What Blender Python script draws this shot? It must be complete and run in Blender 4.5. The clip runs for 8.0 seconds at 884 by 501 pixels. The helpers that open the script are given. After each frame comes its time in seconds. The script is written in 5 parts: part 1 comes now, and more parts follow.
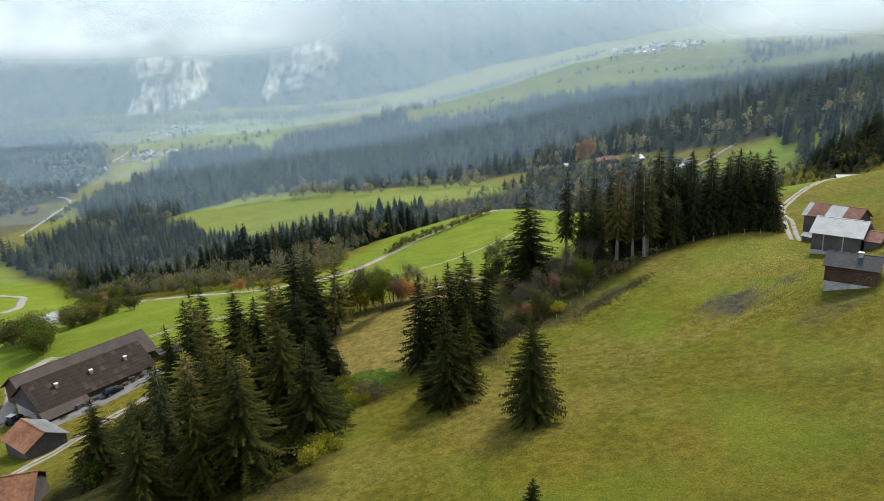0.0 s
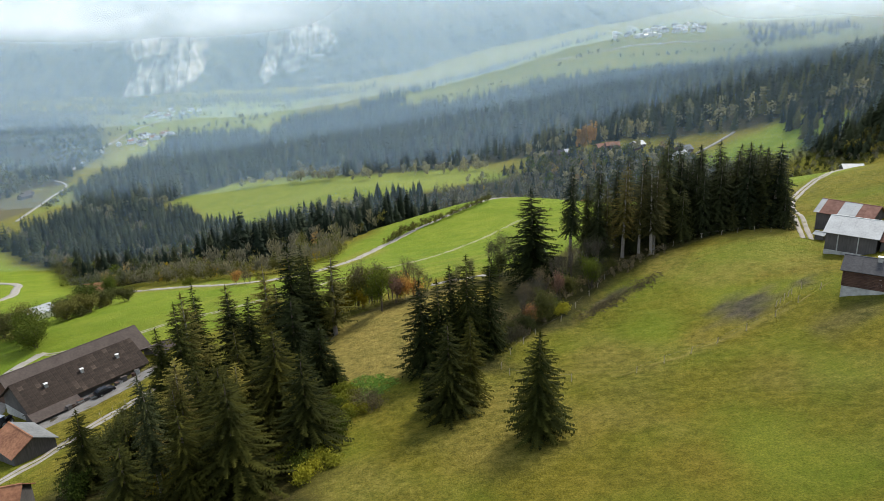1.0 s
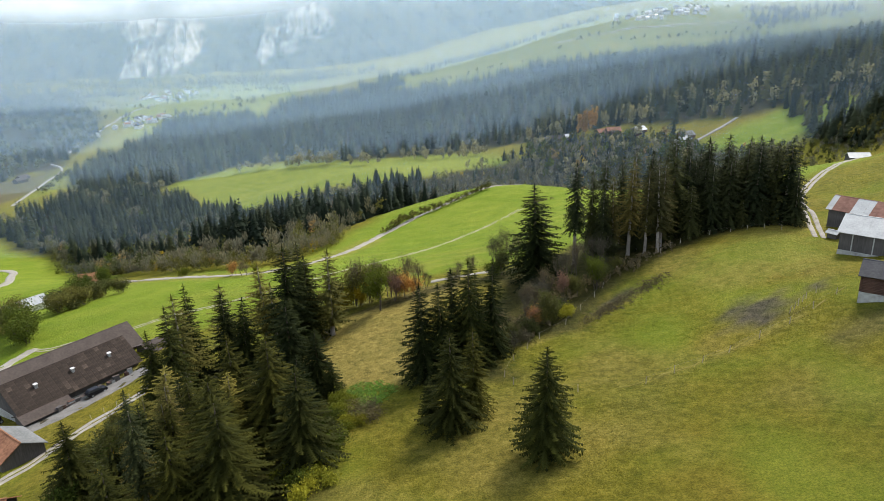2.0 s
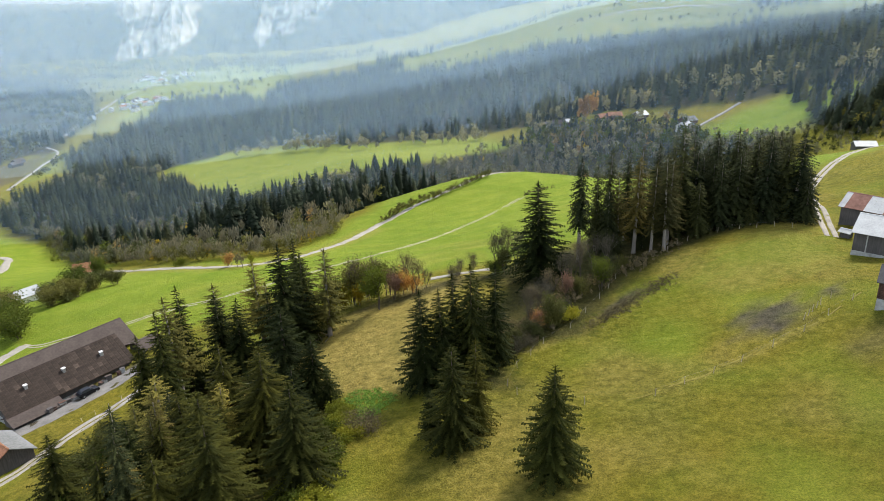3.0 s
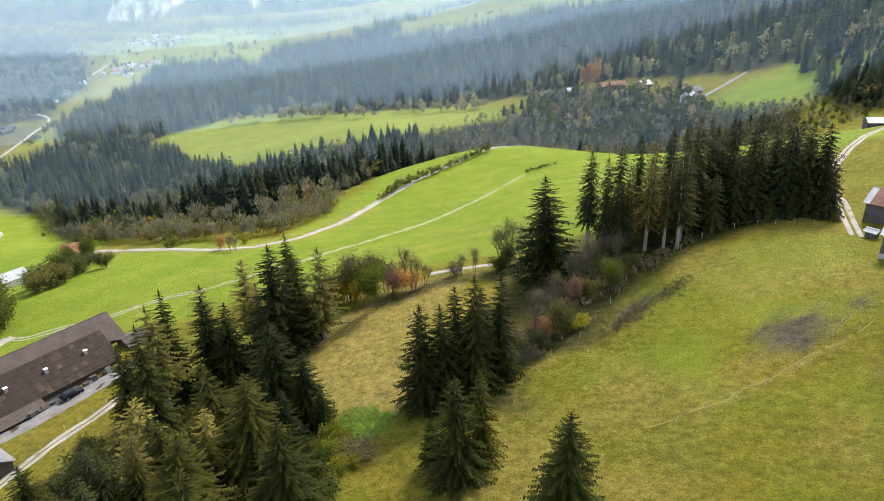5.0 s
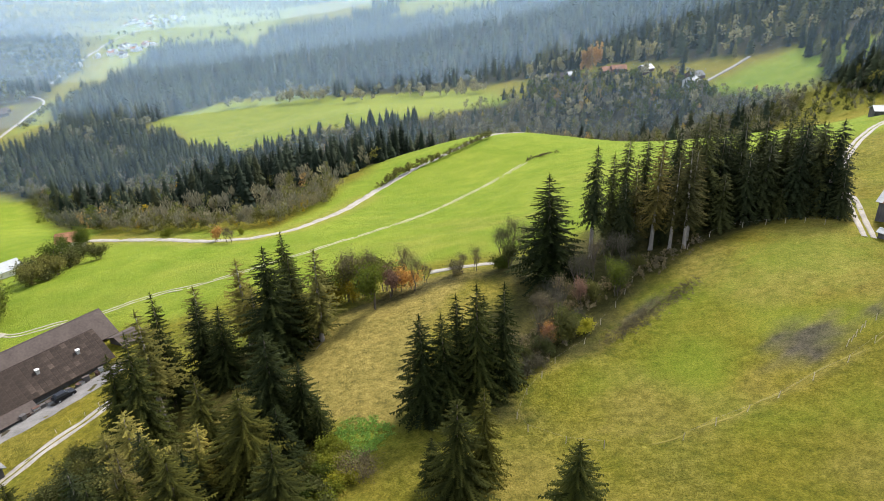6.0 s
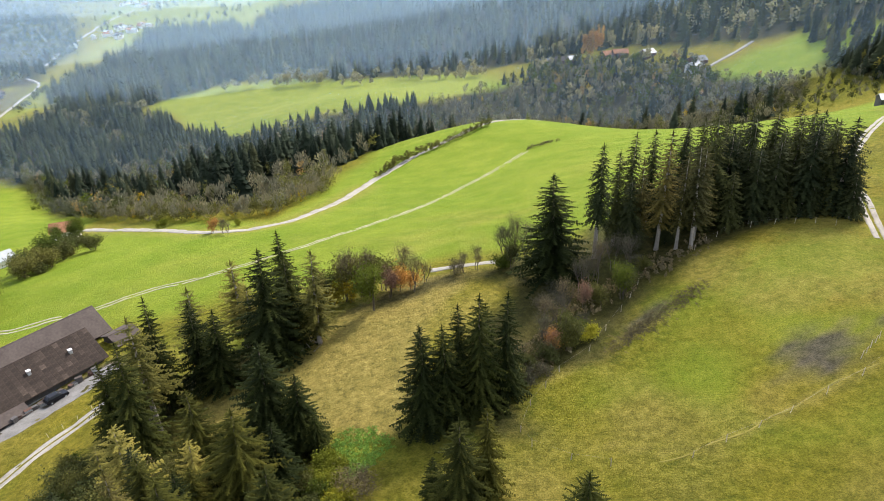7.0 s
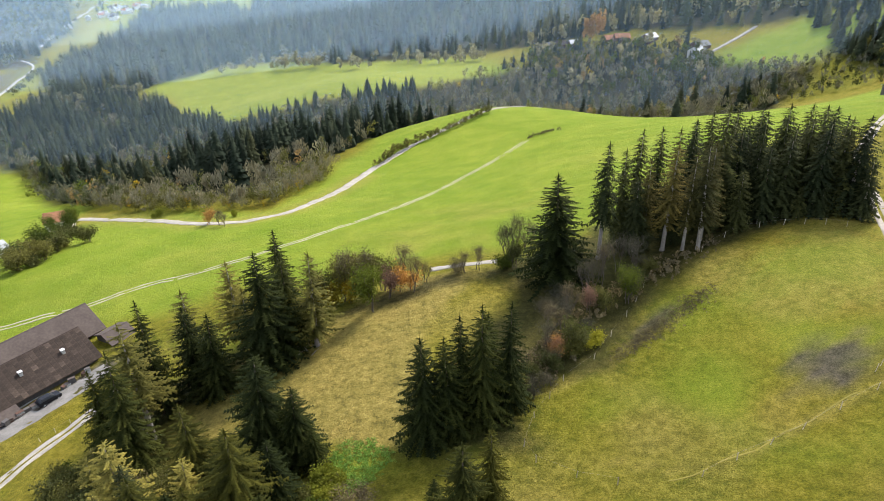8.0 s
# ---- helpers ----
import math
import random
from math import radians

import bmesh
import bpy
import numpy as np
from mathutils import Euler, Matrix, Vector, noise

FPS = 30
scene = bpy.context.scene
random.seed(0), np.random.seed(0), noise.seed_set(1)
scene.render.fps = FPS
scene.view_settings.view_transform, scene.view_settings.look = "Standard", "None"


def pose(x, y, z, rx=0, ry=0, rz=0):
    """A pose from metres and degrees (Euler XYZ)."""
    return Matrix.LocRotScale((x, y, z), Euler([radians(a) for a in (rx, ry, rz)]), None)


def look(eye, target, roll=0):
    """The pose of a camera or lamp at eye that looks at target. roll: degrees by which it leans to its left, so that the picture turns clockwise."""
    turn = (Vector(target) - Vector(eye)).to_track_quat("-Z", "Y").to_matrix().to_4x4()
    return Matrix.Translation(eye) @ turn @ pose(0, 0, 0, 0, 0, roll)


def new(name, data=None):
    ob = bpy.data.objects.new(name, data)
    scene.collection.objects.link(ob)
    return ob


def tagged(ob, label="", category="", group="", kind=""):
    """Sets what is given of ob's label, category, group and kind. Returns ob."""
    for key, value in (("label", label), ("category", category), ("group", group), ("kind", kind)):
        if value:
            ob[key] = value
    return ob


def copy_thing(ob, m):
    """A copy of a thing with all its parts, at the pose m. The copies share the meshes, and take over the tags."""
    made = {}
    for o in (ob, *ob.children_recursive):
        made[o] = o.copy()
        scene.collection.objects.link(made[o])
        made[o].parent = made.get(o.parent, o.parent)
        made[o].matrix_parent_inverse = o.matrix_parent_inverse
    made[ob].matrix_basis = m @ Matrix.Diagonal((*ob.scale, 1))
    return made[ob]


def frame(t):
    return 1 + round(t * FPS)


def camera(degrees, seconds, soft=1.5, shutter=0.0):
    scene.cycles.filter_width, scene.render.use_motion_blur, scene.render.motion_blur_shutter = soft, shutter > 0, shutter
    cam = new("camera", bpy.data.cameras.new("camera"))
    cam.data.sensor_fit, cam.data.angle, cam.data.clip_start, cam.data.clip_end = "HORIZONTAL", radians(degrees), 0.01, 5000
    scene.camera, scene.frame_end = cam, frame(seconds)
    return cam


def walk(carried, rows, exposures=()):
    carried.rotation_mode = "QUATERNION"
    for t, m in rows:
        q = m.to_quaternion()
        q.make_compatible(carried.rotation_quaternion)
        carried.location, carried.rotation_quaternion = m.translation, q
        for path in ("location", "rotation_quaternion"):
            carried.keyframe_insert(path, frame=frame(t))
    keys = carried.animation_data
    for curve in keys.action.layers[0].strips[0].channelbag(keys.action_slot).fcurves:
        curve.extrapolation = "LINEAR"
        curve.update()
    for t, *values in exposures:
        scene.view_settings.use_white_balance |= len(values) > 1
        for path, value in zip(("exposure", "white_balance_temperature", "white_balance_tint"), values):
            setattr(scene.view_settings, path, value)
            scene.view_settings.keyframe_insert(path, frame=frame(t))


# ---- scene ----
cam = camera(68.0, 8.0, 0.6)
# seconds, place in metres, turn in degrees
PATH = [
    (0.00, 0.000, 0.000, 50.000, 73.986, 2.403, -0.689),
    (0.50, -0.175, 2.494, 50.798, 73.260, 2.315, -0.737),
    (1.00, -0.326, 4.953, 51.594, 72.527, 2.238, -0.782),
    (1.50, -0.457, 7.379, 52.387, 71.787, 2.171, -0.825),
    (2.20, -0.612, 10.718, 53.494, 70.741, 2.089, -0.882),
    (3.00, -0.759, 14.454, 54.749, 69.535, 2.008, -0.944),
    (3.50, -0.840, 16.746, 55.528, 68.777, 1.961, -0.981),
    (4.00, -0.916, 19.006, 56.302, 68.016, 1.915, -1.017),
    (4.50, -0.990, 21.232, 57.070, 67.255, 1.867, -1.051),
    (5.25, -1.105, 24.513, 58.210, 66.112, 1.790, -1.100),
    (6.00, -1.233, 27.721, 59.335, 64.972, 1.700, -1.147),
    (6.50, -1.331, 29.821, 60.075, 64.215, 1.631, -1.176),
    (7.00, -1.442, 31.889, 60.806, 63.462, 1.551, -1.204),
    (7.50, -1.570, 33.926, 61.529, 62.713, 1.460, -1.230),
    (8.00, -1.718, 35.933, 62.242, 61.970, 1.356, -1.254),
]
walk(cam, [(t, pose(x, y, z, rx, ry, rz)) for t, x, y, z, rx, ry, rz in PATH], [(0, -0.09, 6450, 12), (4.0, 0.46, 6450, 15), (8.0, 0.60, 6450, 16)])

# ---- light ----
SUN_HEIGHT, SUN_SIDE = 44.0, 36.0  # degrees above the horizon; degrees from ahead, to the right
world = bpy.data.worlds.new("sky")
scene.world = world
world.use_nodes = True
wn = world.node_tree
sky = wn.nodes.new("ShaderNodeTexSky")
sky.sky_type, sky.sun_disc = "NISHITA", False
sky.sun_elevation, sky.sun_rotation = radians(SUN_HEIGHT), radians(SUN_SIDE)
sky.air_density, sky.dust_density, sky.ozone_density = 1.0, 1.0, 1.0
cover = wn.nodes.new("ShaderNodeMix")  # thin broken cloud over the blue
cover.data_type = "RGBA"
cover.inputs[0].default_value, cover.inputs[7].default_value = 0.5, (4.5, 4.8, 5.1, 1)
wn.links.new(sky.outputs[0], cover.inputs[6])
wn.links.new(cover.outputs[2], wn.nodes["Background"].inputs[0])
wn.nodes["Background"].inputs[1].default_value = 0.25
lamp = bpy.data.lights.new("sun", "SUN")
lamp.energy, lamp.angle, lamp.color = 4.8, radians(15), (1.0, 0.95, 0.85)
sun = new("sun", lamp)
_a, _e = radians(SUN_SIDE), radians(SUN_HEIGHT)
sun.matrix_world = look((0, 0, 0), (-math.sin(_a) * math.cos(_e), -math.cos(_a) * math.cos(_e), -math.sin(_e)))

# ---- materials ----
def material(name, rough=0.8, metal=0.0):
    m = bpy.data.materials.new(name)
    m.use_nodes = True
    b = m.node_tree.nodes["Principled BSDF"]
    b.inputs["Roughness"].default_value, b.inputs["Metallic"].default_value = rough, metal
    b.inputs["Specular IOR Level"].default_value = 0.25
    return m, m.node_tree, b


def node(tree, kind, **values):
    n = tree.nodes.new(kind)
    for key, value in values.items():
        n.inputs[key.replace("_", " ")].default_value = value
    return n


def noise_at(tree, scale, detail=4.0, rough=0.55, space="Object", stretch=None):
    co = tree.nodes.new("ShaderNodeTexCoord")
    n = node(tree, "ShaderNodeTexNoise", Scale=scale, Detail=detail, Roughness=rough)
    src = co.outputs[space]
    if stretch:
        mp = node(tree, "ShaderNodeMapping", Scale=stretch)
        tree.links.new(src, mp.inputs["Vector"])
        src = mp.outputs[0]
    tree.links.new(src, n.inputs["Vector"])
    return n.outputs[0]


def ramp(tree, fac, stops):
    r = tree.nodes.new("ShaderNodeValToRGB")
    while len(r.color_ramp.elements) < len(stops):
        r.color_ramp.elements.new(0.5)
    for e, (p, c) in zip(r.color_ramp.elements, stops):
        e.position, e.color = p, (*c, 1)
    tree.links.new(fac, r.inputs[0])
    return r.outputs[0]


def mix(tree, fac, a, b, how="MIX"):
    m = tree.nodes.new("ShaderNodeMix")
    m.data_type, m.blend_type = "RGBA", how
    for value, slot in ((fac, 0), (a, 6), (b, 7)):
        if isinstance(value, (int, float)):
            m.inputs[slot].default_value = value
        elif isinstance(value, tuple):
            m.inputs[slot].default_value = (*value, 1)
        else:
            tree.links.new(value, m.inputs[slot])
    return m.outputs[2]


def bump(tree, b, height, strength, distance):
    n = node(tree, "ShaderNodeBump", Strength=strength, Distance=distance)
    tree.links.new(height, n.inputs["Height"])
    tree.links.new(n.outputs[0], b.inputs["Normal"])


def plain(name, dark, light, scale, rough=0.8, metal=0.0, relief=0.3, deep=0.02, stretch=None):
    """A surface between two colours at two scales, with a little relief."""
    m, t, b = material(name, rough, metal)
    f, g = noise_at(t, scale, stretch=stretch), noise_at(t, scale * 0.13, 3.0)
    col = ramp(t, f, [(0.3, dark), (0.72, light)])
    col = mix(t, 0.45, col, ramp(t, g, [(0.35, dark), (0.65, light)]))
    t.links.new(col, b.inputs["Base Color"])
    bump(t, b, f, relief, deep)
    return m


def uneven(m, low, high):
    """Make every piece that wears this surface a little lighter or darker than its neighbours."""
    t = m.node_tree
    b = t.nodes["Principled BSDF"]
    info = t.nodes.new("ShaderNodeObjectInfo")
    was = b.inputs["Base Color"].links[0].from_socket
    t.links.new(mix(t, 1.0, was, ramp(t, info.outputs["Random"], [(0.0, (low,) * 3), (0.86, (1.0,) * 3), (1.0, (high,) * 3)]), "MULTIPLY"), b.inputs["Base Color"])


def foliage(name, dark, light, glow=0.25, rough=0.85, wide=1.0):
    """Leaves and needles: every spray a little different, every tree too."""
    m, t, b = material(name, rough)
    b.inputs["Specular IOR Level"].default_value = 0.06
    geo, info = t.nodes.new("ShaderNodeNewGeometry"), t.nodes.new("ShaderNodeObjectInfo")
    low, high = [tuple(a + (b - a) * k for a, b in zip(dark, light)) for k in (0.12, 0.72)]
    col = ramp(t, geo.outputs["Random Per Island"], [(0.0, low), (1.0, high)])
    lightened = t.nodes.new("ShaderNodeAttribute")  # paler, yellower: lit tips put into colour on boughs, random tone on thickets
    lightened.attribute_name = "tone_lift"
    col = mix(t, lightened.outputs["Fac"], col, mix(t, 1.0, col, (1.8, 1.62, 1.25), "MULTIPLY"))
    tint = ramp(t, info.outputs["Random"], [(0.0, (0.58, 0.66, 0.68)), (0.5, (0.95, 0.97, 0.92)), (1.0, (1.55, 1.42, 1.1))])
    col = mix(t, wide, col, tint, "MULTIPLY")
    t.links.new(col, b.inputs["Base Color"])
    tr = t.nodes.new("ShaderNodeBsdfTranslucent")
    t.links.new(col, tr.inputs[0])
    mx = node(t, "ShaderNodeMixShader", Fac=glow)
    t.links.new(b.outputs[0], mx.inputs[1])
    t.links.new(tr.outputs[0], mx.inputs[2])
    t.links.new(mx.outputs[0], t.nodes["Material Output"].inputs[0])
    return m


def ground_material():
    """Grass, hay meadow, wood floor and bare soil, laid by the cover that the sheet carries."""
    m, t, b = material("meadow", 0.95)
    b.inputs["Specular IOR Level"].default_value = 0.08
    at = t.nodes.new("ShaderNodeAttribute")
    at.attribute_name = "cover"
    sep = t.nodes.new("ShaderNodeSeparateColor")
    t.links.new(at.outputs["Color"], sep.inputs[0])
    fine, tuft, mid, wide = noise_at(t, 5.0, 8.0, 0.8), noise_at(t, 0.8, 6.0, 0.7), noise_at(t, 0.10, 5.0, 0.6), noise_at(t, 0.022, 4.0)
    past = ramp(t, wide, [(0.36, (0.098, 0.128, 0.010)), (0.50, (0.182, 0.168, 0.016)), (0.64, (0.265, 0.196, 0.026))])
    past = mix(t, 0.5, past, ramp(t, mid, [(0.30, (0.082, 0.108, 0.009)), (0.52, (0.180, 0.168, 0.016)), (0.72, (0.285, 0.214, 0.034))]))
    past = mix(t, 0.42, past, ramp(t, tuft, [(0.36, (0.062, 0.080, 0.008)), (0.50, (0.190, 0.176, 0.018)), (0.64, (0.330, 0.285, 0.045))]))
    lush = ramp(t, wide, [(0.35, (0.160, 0.238, 0.014)), (0.65, (0.255, 0.312, 0.030))])
    lush = mix(t, 0.5, lush, ramp(t, mid, [(0.35, (0.115, 0.196, 0.013)), (0.7, (0.248, 0.295, 0.040))]))
    hay = ramp(t, tuft, [(0.34, (0.130, 0.112, 0.028)), (0.50, (0.310, 0.245, 0.060)), (0.68, (0.480, 0.390, 0.120))])
    hay = mix(t, 0.4, hay, ramp(t, mid, [(0.35, (0.150, 0.145, 0.036)), (0.65, (0.310, 0.250, 0.075))]))
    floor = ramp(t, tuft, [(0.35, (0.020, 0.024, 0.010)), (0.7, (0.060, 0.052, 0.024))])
    soil = ramp(t, tuft, [(0.35, (0.052, 0.045, 0.046)), (0.7, (0.125, 0.108, 0.105))])
    col = mix(t, sep.outputs[1], past, lush)
    col = mix(t, sep.outputs[0], col, hay)
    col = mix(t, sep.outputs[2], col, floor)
    col = mix(t, at.outputs["Alpha"], col, soil)
    blade = noise_at(t, 3.0, 10.0, 0.85)
    col = mix(t, 0.75, col, ramp(t, fine, [(0.40, (0.42, 0.44, 0.36)), (0.58, (1.10, 1.08, 1.04))]), "MULTIPLY")
    col = mix(t, 0.6, col, ramp(t, blade, [(0.40, (0.55, 0.58, 0.5)), (0.60, (1.2, 1.16, 1.1))]), "MULTIPLY")
    t.links.new(col, b.inputs["Base Color"])
    add = t.nodes.new("ShaderNodeMath")
    t.links.new(fine, add.inputs[0])
    t.links.new(tuft, add.inputs[1])
    bump(t, b, add.outputs[0], 1.0, 0.4)
    return m


MEADOW = ground_material()
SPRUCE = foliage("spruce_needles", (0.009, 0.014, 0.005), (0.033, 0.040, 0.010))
# olive spruce tone, with sunshine on the boughs put into the colour
SPRUCE_LIT = foliage("olive_sunlit_needles", (0.012, 0.016, 0.004), (0.048, 0.051, 0.011))
LARCH = foliage("larch_needles", (0.050, 0.052, 0.015), (0.140, 0.132, 0.038), 0.35)
# paler, bluer needles: part of the distance haze is put into their colour
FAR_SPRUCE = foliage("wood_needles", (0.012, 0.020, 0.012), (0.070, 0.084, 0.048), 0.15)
LEAF_GREEN = foliage("green_leaves", (0.035, 0.055, 0.010), (0.110, 0.135, 0.022), 0.35)
LEAF_OLIVE = foliage("olive_leaves", (0.055, 0.062, 0.020), (0.150, 0.146, 0.044), 0.3)
LEAF_LIME = foliage("yellow_green_leaves", (0.120, 0.135, 0.014), (0.290, 0.285, 0.034), 0.35)
LEAF_PALE = foliage("pale_ochre_leaves", (0.112, 0.114, 0.070), (0.250, 0.242, 0.158), 0.3)
LEAF_YELLOW = foliage("yellow_leaves", (0.220, 0.150, 0.010), (0.460, 0.340, 0.030), 0.4)
LEAF_ORANGE = foliage("orange_leaves", (0.260, 0.130, 0.040), (0.480, 0.280, 0.095), 0.4)
BROWN_LARCH = foliage("olive_brown_needles", (0.034, 0.034, 0.012), (0.092, 0.083, 0.030), 0.3)
PALE_LARCH = foliage("pale_larch_needles", (0.085, 0.088, 0.026), (0.215, 0.200, 0.060), 0.35)
LEAF_TAN = foliage("tan_orange_leaves", (0.190, 0.125, 0.050), (0.330, 0.230, 0.105), 0.3)
LEAF_PINK = foliage("rose_brown_leaves", (0.200, 0.110, 0.075), (0.380, 0.220, 0.150), 0.35)
TWIG = foliage("bare_twigs", (0.060, 0.052, 0.030), (0.160, 0.138, 0.085), 0.1)
GREY_TWIG = foliage("grey_twigs", (0.085, 0.086, 0.064), (0.190, 0.186, 0.148), 0.15)
TRODDEN = plain("trodden_path", (0.120, 0.112, 0.018), (0.190, 0.158, 0.028), 4.0, 0.95)
TRACK = plain("worn_track", (0.210, 0.200, 0.115), (0.360, 0.335, 0.220), 2.0, 0.95)
WOOD_DARK = foliage("dark_wood_needles", (0.009, 0.015, 0.009), (0.050, 0.060, 0.034), 0.15)
WOOD_OLIVE = foliage("olive_wood_needles", (0.028, 0.034, 0.016), (0.120, 0.118, 0.052), 0.2)
LEAF_BRIGHT = foliage("bright_weeds", (0.110, 0.200, 0.035), (0.230, 0.370, 0.080), 0.3)
HEATH = foliage("brown_heath", (0.095, 0.078, 0.046), (0.230, 0.185, 0.105), 0.2)
BARK = plain("bark", (0.050, 0.040, 0.030), (0.160, 0.130, 0.100), 6.0, 0.9, relief=0.7, stretch=(1, 1, 0.2))
PALE_BARK = plain("pale_bark", (0.16, 0.14, 0.11), (0.36, 0.32, 0.27), 6.0, 0.9, relief=0.5, stretch=(1, 1, 0.2))
POST = plain("split_wood", (0.30, 0.26, 0.19), (0.55, 0.48, 0.36), 5.0, 0.9)
GREY_SHEET = plain("grey_weathered_sheet", (0.10, 0.105, 0.10), (0.20, 0.205, 0.20), 2.5, 0.8)
LARCH_ORANGE = foliage("orange_larch_needles", (0.300, 0.165, 0.055), (0.520, 0.310, 0.120), 0.35)
YARD = plain("grey_yard_gravel", (0.11, 0.105, 0.095), (0.22, 0.21, 0.19), 3.0, 0.95)
# a second spruce tone, with the grove's dimness put into the colour
GROVE_SPRUCE = foliage("grove_needles", (0.016, 0.022, 0.011), (0.048, 0.056, 0.022))
GRAVEL = plain("gravel", (0.18, 0.165, 0.135), (0.36, 0.335, 0.285), 3.0, 0.95)
LOG = plain("weathered_logs", (0.045, 0.024, 0.017), (0.140, 0.080, 0.056), 2.5, 0.85, stretch=(0.3, 0.3, 3))
GREY_WOOD = plain("grey_boards", (0.050, 0.047, 0.045), (0.125, 0.115, 0.105), 2.5, 0.85, stretch=(2, 2, 0.2))
STONE = plain("lime_washed_stone", (0.24, 0.24, 0.22), (0.50, 0.50, 0.46), 2.0, 0.9, relief=0.6, deep=0.05)
SLATE = plain("dark_roofing", (0.030, 0.031, 0.034), (0.072, 0.072, 0.072), 3.0, 0.85)
ZINC = plain("pale_sheet_roof", (0.27, 0.285, 0.275), (0.42, 0.435, 0.42), 3.5, 0.45, 0.1, 0.1)
RUST = plain("rusty_sheet_roof", (0.12, 0.052, 0.034), (0.27, 0.135, 0.095), 1.6, 0.8, relief=0.2)
TILE_BROWN = plain("brown_tiles", (0.026, 0.019, 0.014), (0.072, 0.053, 0.040), 3.5, 0.95)
uneven(TILE_BROWN, 0.7, 1.9)
TILE_GREY = plain("grey_brown_sheets", (0.056, 0.044, 0.037), (0.098, 0.079, 0.066), 2.2, 0.95)
TILE_RED = plain("orange_tiles", (0.15, 0.065, 0.034), (0.40, 0.19, 0.10), 2.2, 0.9)
PLASTER = plain("cream_plaster", (0.50, 0.46, 0.38), (0.76, 0.72, 0.64), 1.2, 0.9)
# near-black surface standing in for the unlit inside of an opening
DARK = plain("dark_opening", (0.008, 0.008, 0.008), (0.022, 0.020, 0.018), 2.0, 0.9)
WHITE = plain("white_paint", (0.62, 0.62, 0.60), (0.82, 0.82, 0.80), 3.0, 0.5)


def veil(name, dense, uneven, scale, tint, low=None, left=None, middle=0.5):
    """Thin mist: it lets most light through and scatters the rest. low: heights between which it thickens; left: across which it thins."""
    m = bpy.data.materials.new(name)
    m.use_nodes = True
    t = m.node_tree
    t.nodes.remove(t.nodes["Principled BSDF"])
    co, sep = t.nodes.new("ShaderNodeTexCoord"), t.nodes.new("ShaderNodeSeparateXYZ")
    t.links.new(co.outputs["Object"], sep.inputs[0])
    cloud = noise_at(t, scale, 6.0, 0.6, stretch=(1, 1, 1.8))
    fac = node(t, "ShaderNodeMapRange", From_Min=middle - uneven, From_Max=middle + uneven, To_Min=0.0, To_Max=1.0)
    t.links.new(cloud, fac.inputs["Value"])
    out = fac.outputs[0]
    if uneven > 0.45:
        out = None
    for axis, span in ((2, low), (0, left)):
        if span:
            r = node(t, "ShaderNodeMapRange", From_Min=span[0], From_Max=span[1])
            r.interpolation_type = "SMOOTHSTEP"
            r.inputs["To Min"].default_value, r.inputs["To Max"].default_value = (span[2], span[3]) if len(span) > 2 else (0.0, 1.0)
            t.links.new(sep.outputs[axis], r.inputs["Value"])
            if out is None:
                out = r.outputs[0]
            else:
                mul = t.nodes.new("ShaderNodeMath")
                mul.operation = "MULTIPLY"
                t.links.new(out, mul.inputs[0])
                t.links.new(r.outputs[0], mul.inputs[1])
                out = mul.outputs[0]
    amount = node(t, "ShaderNodeMath")
    amount.operation = "MULTIPLY"
    amount.inputs[1].default_value = dense
    if out is None:
        amount.inputs[0].default_value = 1.0
    else:
        t.links.new(out, amount.inputs[0])
    dif, tra, see = t.nodes.new("ShaderNodeBsdfDiffuse"), t.nodes.new("ShaderNodeBsdfTranslucent"), t.nodes.new("ShaderNodeBsdfTransparent")
    dif.inputs[0].default_value = tra.inputs[0].default_value = (*tint, 1)
    a, b = node(t, "ShaderNodeMixShader", Fac=0.8), t.nodes.new("ShaderNodeMixShader")
    t.links.new(dif.outputs[0], a.inputs[1])
    t.links.new(tra.outputs[0], a.inputs[2])
    t.links.new(amount.outputs[0], b.inputs[0])
    t.links.new(see.outputs[0], b.inputs[1])
    t.links.new(a.outputs[0], b.inputs[2])
    t.links.new(b.outputs[0], t.nodes["Material Output"].inputs[0])
    return m


def mountain_material():
    """Wooded slopes, with pale rock where they turn steep."""
    m, t, b = material("mountain", 0.95)
    f = noise_at(t, 0.022, 7.0, 0.7)
    woods = ramp(t, f, [(0.38, (0.010, 0.019, 0.013)), (0.54, (0.060, 0.068, 0.036)), (0.68, (0.170, 0.160, 0.095))])
    rock = ramp(t, noise_at(t, 0.03, 7.0, 0.7, stretch=(1.6, 1, 0.4)), [(0.32, (0.26, 0.23, 0.18)), (0.48, (0.50, 0.45, 0.36)), (0.66, (0.80, 0.74, 0.62))])
    at = t.nodes.new("ShaderNodeAttribute")
    at.attribute_name = "rock"
    both = t.nodes.new("ShaderNodeMath")
    t.links.new(at.outputs["Fac"], both.inputs[0])
    t.links.new(noise_at(t, 0.05, 6.0, 0.7, stretch=(2.2, 1, 0.3)), both.inputs[1])
    steep = node(t, "ShaderNodeMapRange", From_Min=0.62, From_Max=1.05)
    t.links.new(both.outputs[0], steep.inputs["Value"])
    t.links.new(mix(t, steep.outputs[0], woods, rock), b.inputs["Base Color"])
    bump(t, b, f, 1.0, 12.0)
    return m


MOUNTAIN = mountain_material()
GLASS_DARK = plain("window_glass", (0.02, 0.025, 0.03), (0.05, 0.055, 0.06), 1.0, 0.15, relief=0.0)
CAR_PAINT = plain("black_car_paint", (0.010, 0.011, 0.013), (0.022, 0.023, 0.026), 3.0, 0.25, 0.3, 0.02)
